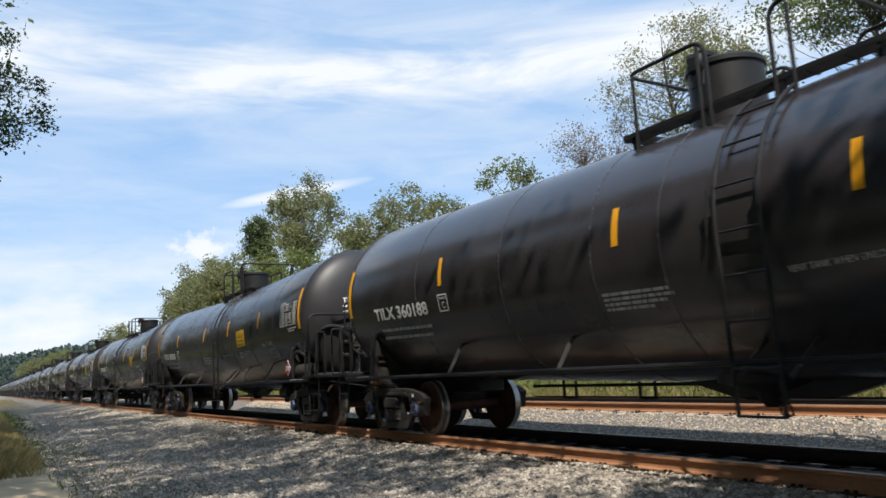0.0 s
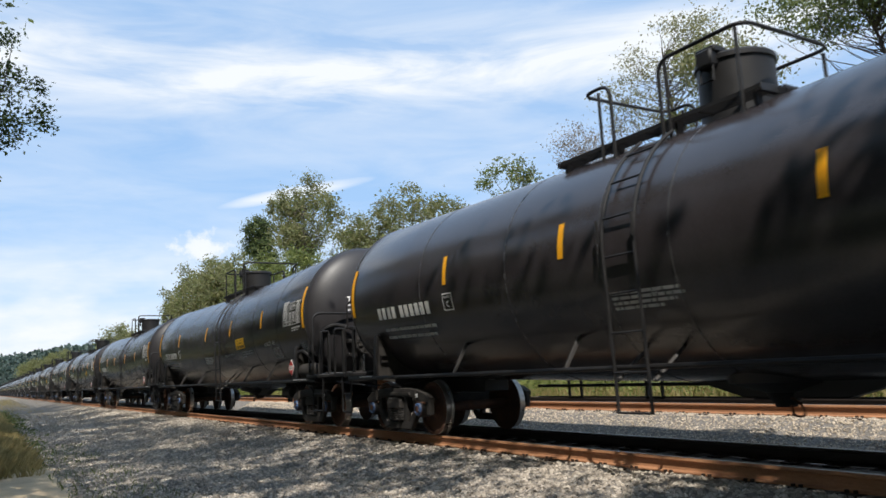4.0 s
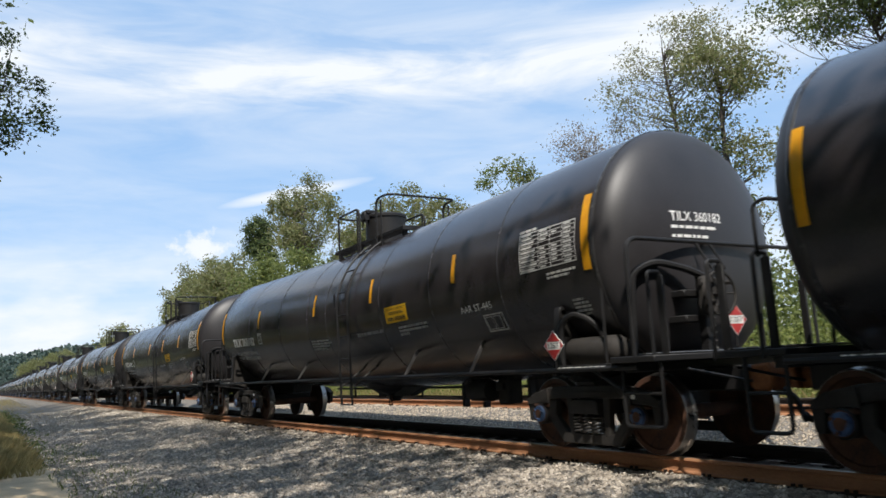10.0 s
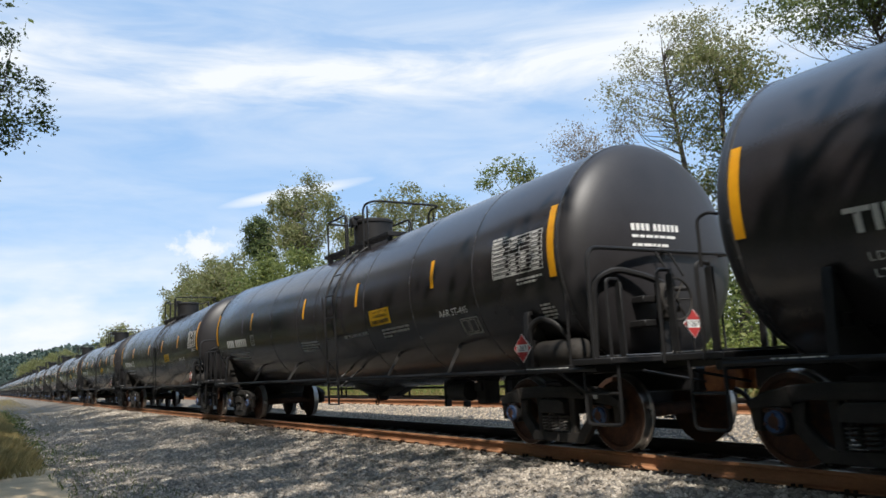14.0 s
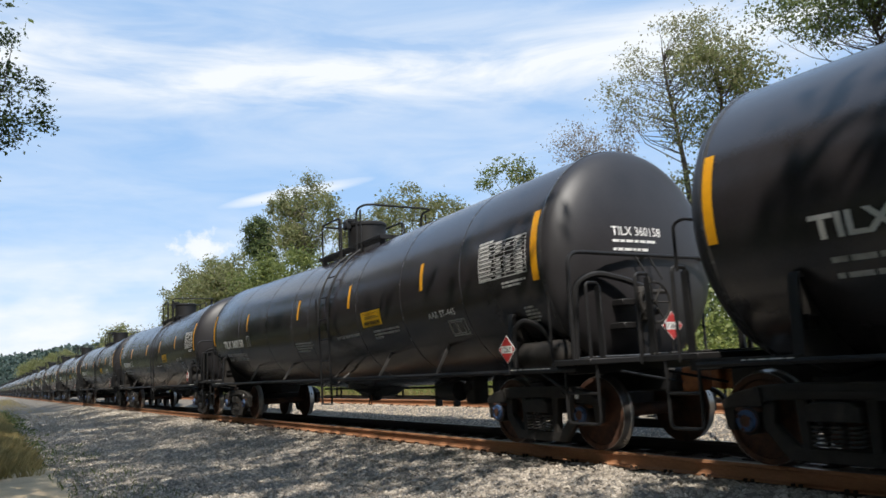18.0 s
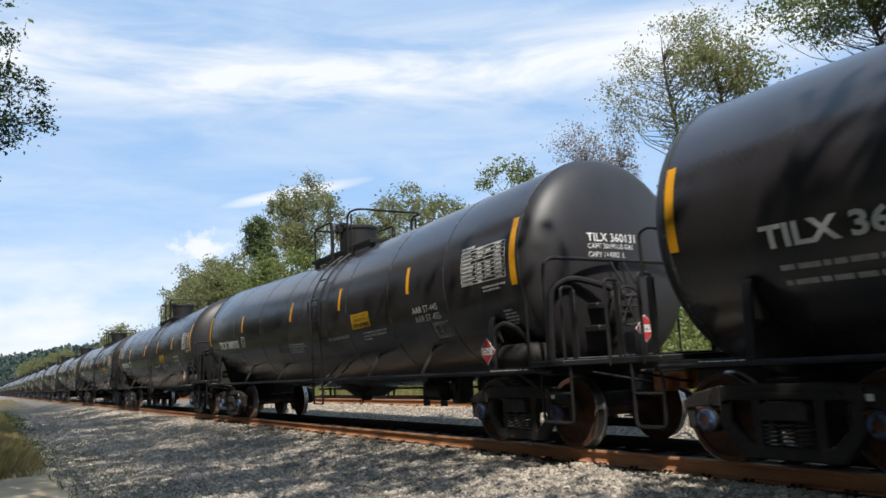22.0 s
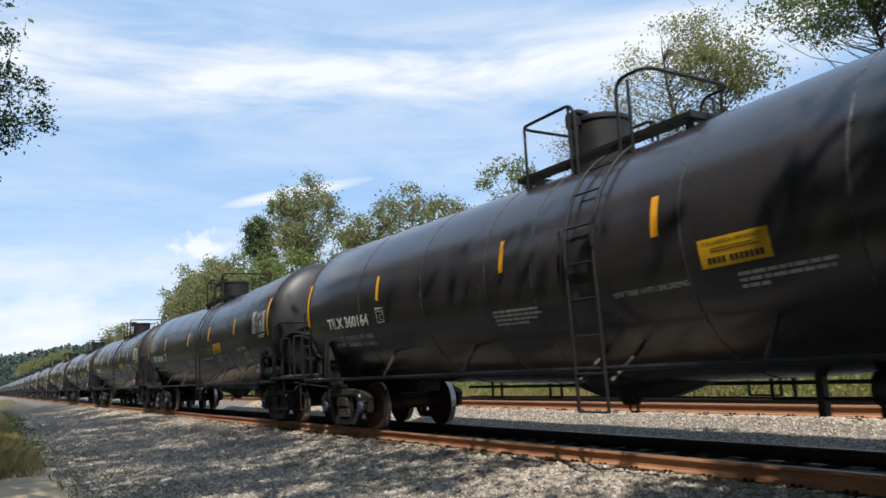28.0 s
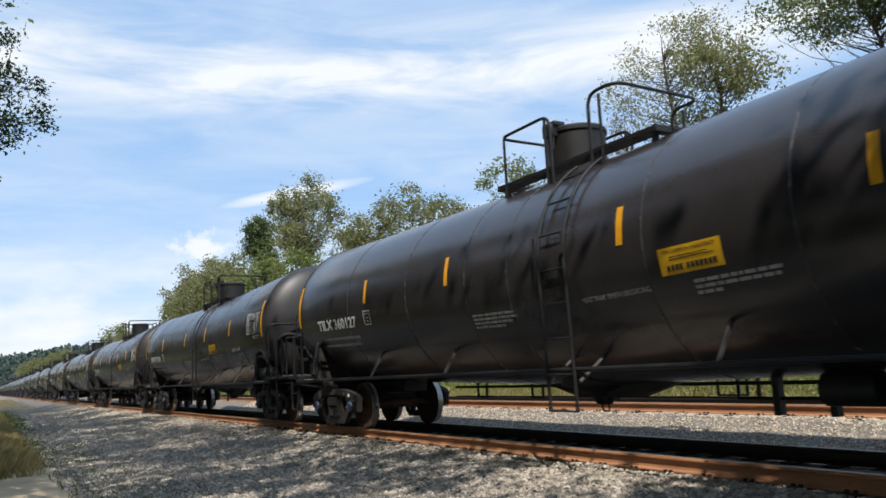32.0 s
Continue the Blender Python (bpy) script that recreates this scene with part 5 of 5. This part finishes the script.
    tree("tree", "bushy bright green tree below taller ones", (-60.0, 13.0, 0.2), 0.26,
         [(-58.0, 12.6, 8.8, 3.6, 2.2, 2.6), (-53.0, 12.8, 8.4, 3.0, 2.2, 2.0), (-64.5, 12.8, 9.4, 3.2, 2.2, 2.2)], 330, 52, 0.38, 0.25, [LEAF_MID, LEAF_BRIGHT], 20, limbs=24, group=g, gaps=0.4)
    for i, (x, y, top, w) in enumerate(((-78, 15, 14.8, 3.4), (-85, 15, 15.6, 3.8), (-93, 16, 16.4, 4.2), (-102, 16, 16.8, 4.6), (-112, 16, 15.4, 4.4), (-124, 17, 12.0, 4.6))):
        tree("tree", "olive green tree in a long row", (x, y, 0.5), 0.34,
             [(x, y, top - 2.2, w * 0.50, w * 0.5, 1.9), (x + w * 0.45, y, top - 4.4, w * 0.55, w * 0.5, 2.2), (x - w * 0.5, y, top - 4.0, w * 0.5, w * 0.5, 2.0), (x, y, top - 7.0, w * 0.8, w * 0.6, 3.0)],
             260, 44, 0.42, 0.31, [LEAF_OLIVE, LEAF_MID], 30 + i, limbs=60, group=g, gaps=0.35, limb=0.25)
    for i, (x, y, top, w) in enumerate(((-215, 12.5, 10.5, 4.0), (-255, 12.5, 13.0, 5.0), (-300, 12.5, 13.0, 5.0), (-385, 13.0, 15.0, 6.0), (-460, 13.0, 17.0, 7.0), (-520, 20, 15.0, 9.0), (-640, 24, 18.0, 12.0), (-160, 16, 13.0, 6.0), (-172, 18, 12.5, 5.0), (-330, 18, 13.0, 7.0), (-368, 22, 14.5, 8.0), (-410, 24, 15.0, 9.0))):
        tree("tree", "distant green tree beside the line", (x, y, 0.5), 0.4,
             [(x, y, top - w * 0.5, w, w * 0.7, w * 0.5), (x - w * 0.6, y, top - w * 0.9, w * 0.8, w * 0.7, w * 0.5), (x + w * 0.6, y, top - w * 0.9, w * 0.8, w * 0.7, w * 0.5)],
             140, 50, w * 0.10, w * 0.085, [LEAF_OLIVE, LEAF_MID], 40 + i, limbs=14, group=g)
    tree("tree", "spreading tree with dark leafy boughs", (-9.0, 16.5, 0.5), 0.17,
         [(-12.6, 15.2, 12.0, 1.9, 1.8, 0.9), (-10.4, 15.0, 12.6, 2.2, 2.2, 1.4), (-8.0, 15.4, 13.0, 3.0, 2.6, 2.2), (-14.0, 15.2, 12.5, 1.1, 1.2, 0.6), (-11.8, 15.2, 11.3, 1.3, 1.3, 0.7), (-13.4, 15.2, 11.5, 0.9, 1.2, 0.5)],
         420, 42, 0.25, 0.13, [LEAF_MID, LEAF_DARK], 21, limbs=150, group=g, shell=0.2, limb=0.22)


def build_near_trees():
    """The shady row on the camera's side; their boughs hang over the service road."""
    rng = np.random.default_rng(77)
    # x, y of the trunk, how far the boughs reach over the gravel and at what height
    row = [(-205, -14, -9.6, 13.0), (-180, -14, -9.6, 13.4), (-158, -14, -9.4, 13.0), (-138, -13.8, -9.2, 13.6), (-120, -13.8, -9.0, 13.2), (-105, -13.8, -9.0, 13.6), (-91, -13.6, -8.9, 13.2), (-78, -13.6, -8.8, 13.6),
           (-66, -13.6, -8.5, 14.4), (-58, -13.6, -8.5, 14.6), (-50, -13.6, -8.5, 14.2), (-42, -13.6, -8.5, 14.6), (-34.5, -13.6, -8.5, 14.4), (-27, -13.8, -8.6, 14.4),
           (-20, -13.4, -8.5, 14.6), (-15.5, -13.0, -7.7, 14.0), (-11.0, -12.2, -6.1, 13.6), (-6.8, -12.4, -5.9, 13.0), (-1.6, -13.2, -5.9, 12.6), (7.1, -11.6, -5.5, 12.0), (12.2, -11.6, -5.9, 12.0),
           (17, -12.4, -5.9, 12.2), (23, -13.0, -6.0, 12.2), (31, -13.0, -7.0, 12.2), (46, -13.0, -7.0, 12.2)]
    for i, (x, y, front, high) in enumerate(row):
        if x < -16:
            y, front, high = y - 2.0, -8.1, high * 1.25
        else:
            front = -6.4 if x < -14 else -5.6 if x < 3 else -4.9 if x < 35 else front
        top = 12.4 + rng.uniform(-0.6, 0.6) + (2.0 if high > 11 else 0.0)
        blobs = [(x, y - 0.6, top - 3.0, 4.2, 3.4, 2.8), (x + 2.2, y - 2.0, top - 6.0, 4.2, 3.2, 3.0), (x - 2.0, y - 0.5, top - 6.0, 3.8, 3.2, 3.0),
                 (x, y - 2.5, 4.0, 4.6, 2.2, 2.8)]
        over = [(x + 0.3, (front + y) / 2 + 0.6, high, 4.2, abs(front - y) / 2 - 0.5, 1.2)]
        # past the camera, unseen boughs packed densely to shade the passing cars
        if 3 < x < 35:
            over = [(x + d, front - 1.45, high + 0.4, 2.4, 1.5, 0.9) for d in (-2.3, 2.3)] * 4
        near, dense = -16 < x < 3, 3 < x < 35
        if x < -70:
            blobs = [(a, b, c, d * 1.6, e, f) for a, b, c, d, e, f in blobs]
        tree("tree", "tall shady broadleaf tree beside the service road", (x, y, verge_height(x, y)), 0.30, blobs + over * (4 if dense else 3), 620 if dense else 420 if near else 340, 38, 0.40 if near else 0.5, 0.26 if near else 0.36,
             [LEAF_DARK, LEAF_MID], 100 + i, limbs=40, group="trees along the service road", limb=0.25)
    # unseen younger trees added past the camera, closer to the rails, to shade the gravel
    for i, (x, y) in enumerate(((1.9, -5.1), (5.6, -4.9), (9.6, -5.1), (14.5, -5.1), (21.0, -5.5))):
        tree("tree", "young leafy tree added out of view for its shade", (x, y, bed_height(y)), 0.13, [(x - 0.6, y + 0.1, 6.4, 1.9, 1.4, 1.5), (x - 0.1, y, 4.6, 1.6, 1.3, 1.2)], 150, 42, 0.32, 0.24,
             [LEAF_DARK, LEAF_MID], 160 + i, limbs=30, group="young trees close to the rails")
    for i in range(11):
        x = -62 + i * 11.0
        y = -21 + rng.uniform(-2, 2)
        tree("tree", "tall tree in the wood behind the service road", (x, y, verge_height(x, y)), 0.34,
             [(x, y, 11.5, 5.0, 4.5, 4.0), (x, y, 6.0, 5.5, 4.5, 4.0)], 200, 30, 0.8, 0.6, [LEAF_DARK], 130 + i, limbs=20, group="trees behind the service road")
    # the bough whose leaf tips reach into view
    tree("tree", "leafy tree leaning over the service road", (-29.0, -10.8, -0.4), 0.26,
         [(-26.8, -7.0, 10.5, 1.5, 1.1, 1.1), (-26.8, -6.95, 9.6, 1.4, 1.0, 0.6), (-27.0, -7.6, 11.8, 1.6, 1.0, 1.1), (-29.0, -10.4, 10.5, 3.0, 2.0, 2.6)],
         420, 44, 0.17, 0.14, [LEAF_DARK, LEAF_MID], 99, limbs=60, gaps=1.1, group="trees along the service road", shell=0.3)


def brush(name, label, count, x0, x1, y0, y1, top, leaf, mat, seed, power=1.5, clump=0.35):
    """A belt of undergrowth with a ragged top, all in one mesh."""
    rng = np.random.default_rng(seed)
    m = count // 24
    u = rng.random(m) ** power
    px, py = x1 + (x0 - x1) * u, rng.uniform(y0, y1, m)
    hh = np.array([top * (0.55 + 0.6 * noise.noise((a * 0.35, b * 0.35, seed)) + 0.25 * noise.noise((a * 1.1, b * 1.1, seed))) for a, b in zip(px, py)])
    hh *= np.interp(py, [y0, y0 + 0.25 * (y1 - y0) + 0.01], [0.55, 1.0])
    gz = np.array([verge_height(a, b) for a, b in zip(px, py)])
    pz = gz + np.maximum(hh, 0.15) * rng.random(m) ** 0.6
    size = 1 + 1.6 * u
    c = np.stack([px, py, pz], 1)[:, None, :] + rng.normal(0, clump, (m, 24, 3)) * size[:, None, None]
    c[..., 2] = np.maximum(c[..., 2], gz[:, None] + 0.02)
    s = np.repeat(size, 24) * leaf
    tagged(new(name, leaf_soup(name, c.reshape(-1, 3), s, mat, seed, 0.2)), label, "undergrowth", kind="stuff")


def blades(name, label, count, x0, x1, y0, y1, low, high, mat, seed, width=0.012, ground=None):
    """Upright grass stalks."""
    rng = np.random.default_rng(seed)
    px, py = rng.uniform(x0, x1, count), rng.uniform(y0, y1, count)
    keep = np.array([noise.noise((a * 0.5, b * 0.9, seed)) > -0.25 for a, b in zip(px, py)])
    px, py = px[keep], py[keep]
    n = len(px)
    gz = np.array([(ground or verge_height)(a, b) for a, b in zip(px, py)]) - 0.03
    h = rng.uniform(low, high, n)
    lean = rng.normal(0, 0.28, (n, 2)) * h[:, None]
    a = rng.uniform(0, 6.28, n)
    wx, wy = np.cos(a) * width, np.sin(a) * width
    v = np.stack([np.stack([px - wx, py - wy, gz], 1), np.stack([px + wx, py + wy, gz], 1),
                  np.stack([px + lean[:, 0] * 0.4 + wx * 0.7, py + lean[:, 1] * 0.4 + wy * 0.7, gz + h * 0.6], 1),
                  np.stack([px + lean[:, 0], py + lean[:, 1], gz + h], 1)], 1).reshape(-1, 3)
    tagged(new(name, soup(name, v, np.arange(n * 4).reshape(-1, 4), mat)), label, "grass", kind="stuff")


def build_brush():
    brush("brush_belt", "sunny green brush along the far side of the tracks", 110000, -75.0, -8.0, 7.6, 12.5, 1.9, 0.085, LEAF_BRIGHT, 51)
    brush("thicket", "dense green thicket on the bank behind the tracks", 70000, -80.0, -6.0, 12.5, 22.0, 5.6, 0.17, LEAF_MID, 52, 1.4, 0.5)
    brush("bank_brush", "yellow-green brush on the far bank", 36000, -70.0, -6.0, 10.5, 20.0, 4.6, 0.15, LEAF_BRIGHT, 53, 1.4, 0.5)
    brush("far_brush", "distant line of brush beside the railway", 30000, -420.0, -75.0, 8.5, 26.0, 4.5, 0.45, LEAF_OLIVE, 54, 1.0, 0.9)
    blades("verge_grass", "dry tall grass beside the empty track", 9000, -45.0, -7.0, 7.2, 9.6, 0.2, 0.75, GRASS, 55, 0.008)
    blades("roadside_grass", "dry yellow-green tall grass beside the service road", 190000, -50.0, -16.5, -10.0, -6.5, 0.12, 0.55, GRASS, 56, 0.0025)
    brush("roadside_brush", "dull olive weeds among the roadside grass", 36000, -60.0, -17.0, -9.8, -6.3, 0.42, 0.045, GRASS, 60, 1.2, 0.12)
    brush("roadside_weeds", "low green weeds at the edge of the gravel", 9000, -60.0, -17.0, -6.7, -5.9, 0.30, 0.07, LEAF_MID, 57, 1.2, 0.10)
    # the weed strip is widened over far gravel in place of tree shade
    brush("far_weeds", "low brownish weeds widened to darken the far gravel road", 26000, -150.0, -36.0, -7.2, -3.6, 0.22, 0.06, GRASS, 59, 1.0, 0.14)
    blades("gravel_weeds", "sparse grass tufts growing through the gravel", 1500, -24.0, -9.0, -6.4, -5.0, 0.05, 0.16, LEAF_MID, 58, 0.006, lambda a, b: bed_height(b))


def build_hill():
    """The wooded ridge on the horizon."""
    v, n = [], 90
    for i in range(n + 1):
        y = -500 + i * 20.0
        h = 39 + min(0.19 * max(y - 20, 0), 42) + 9 * noise.noise((y * 0.006, 1.5, 0)) + 5.0 * noise.noise((y * 0.04, 2.5, 0))
        for x, k in ((-900, 0.0), (-960, 0.55), (-1010, 0.85), (-1060, 1.0), (-1300, 1.0)):
            v.append((x, y, h * k - 2 + 1.5 * noise.noise((y * 0.1, k * 5, 0))))
    f = [(i * 5 + j, (i + 1) * 5 + j, (i + 1) * 5 + j + 1, i * 5 + j + 1) for i in range(n) for j in range(4)]
    rng = np.random.default_rng(61)
    rows = np.array(v).reshape(n + 1, 5, 3)
    i, j = rng.integers(18, 62, 15000), rng.integers(0, 3, 15000)
    p, q = rng.random((15000, 1)), rng.random((15000, 1))
    c = (rows[i, j] * (1 - p) + rows[i + 1, j] * p) * (1 - q) + (rows[i, j + 1] * (1 - p) + rows[i + 1, j + 1] * p) * q
    tagged(new("hill_wood", leaf_soup("hill_wood", c + (0, 0, 0.4), 4.6, HILL_LEAF, 62, -0.3, 0.8)), "distant green wood on the ridge, its colour tinted as by haze", "wood", kind="stuff")
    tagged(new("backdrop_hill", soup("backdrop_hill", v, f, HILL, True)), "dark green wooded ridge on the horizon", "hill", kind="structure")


def build_sand():
    """The bare sandy patch where the service road meets the verge; sunlight is put into its pale colour."""
    xs, ys = np.arange(-20.0, -8.9, 0.4), np.arange(-7.4, -5.95, 0.15)
    v = []
    for x in xs:
        for y in ys:
            e = min((x + 20) / 3, (-9 - x) / 1.5, (y + 7.4) / 0.2, (-5.95 - y + 0.25 * noise.noise((x, 0, 0))) / 0.35, 1)
            v.append((x, y, bed_height(y) + 0.045 * min(e, 1) - 0.03 + 0.03 * noise.noise((x * 1.3, y * 1.3, 0)) + 0.015 * noise.noise((x * 4, y * 4, 1))))
    n = len(ys)
    f = [(i * n + j, (i + 1) * n + j, (i + 1) * n + j + 1, i * n + j + 1) for i in range(len(xs) - 1) for j in range(n - 1)]
    tagged(new("sandy_patch", soup("sandy_patch", v, f, SAND, True)), "bare tan sandy patch at the gravel's edge, paled as if sunlit", "ground", kind="structure")


build_hill()
build_sand()
build_brush()
build_far_trees()
build_near_trees()


# ---- what moves: the train runs past at about 50 km/h ----
# seconds and the distance that the train has gone since the first car's middle stood at START
RUN = [(0.0, 0.00), (4.0, 55.645), (8.0, 111.03), (12.0, 166.206), (16.0, 221.223), (20.0, 276.133), (24.0, 330.984), (28.0, 385.829), (32.0, 440.718)]
# slack in the couplers: how far single cars stand ahead of an even spacing
SLACK = {0: 0.02, 1: -0.02, 2: -0.05, 3: -0.06, 5: 0.12, 6: 0.03, 7: 0.12, 8: 0.14, 9: -0.20, 10: -0.19, 11: -0.15, 13: -0.03, 14: -0.02, 15: 0.02, 16: 0.04, 17: 0.07, 18: 0.09, 19: 0.04, 22: -0.05, 23: -0.06, 24: 0.02}
START = -5.198


def motions():
    def gone(t):
        return float(np.interp(t, [a for a, _ in RUN], [b for _, b in RUN]))
    turns = [(f / FPS, gone(f / FPS) / 0.457) for f in range(0, 961)]
    for k, car in cars.items():
        walk(car, [(t, pose(START - k * PITCH + s + SLACK.get(k, 0.0), 0, 0)) for t, s in RUN])
        if k > NEAR:
            continue
        for truck in [o for o in car.children if o.name.startswith("truck")]:
            for wheels in [o for o in truck.children if o.name.startswith("wheel_set")]:
                x = wheels.location.x
                walk(wheels, [(t, Matrix.Translation((x, 0, 0.457)) @ Matrix.Rotation(a % (2 * math.pi), 4, "Y")) for t, a in turns])


motions()
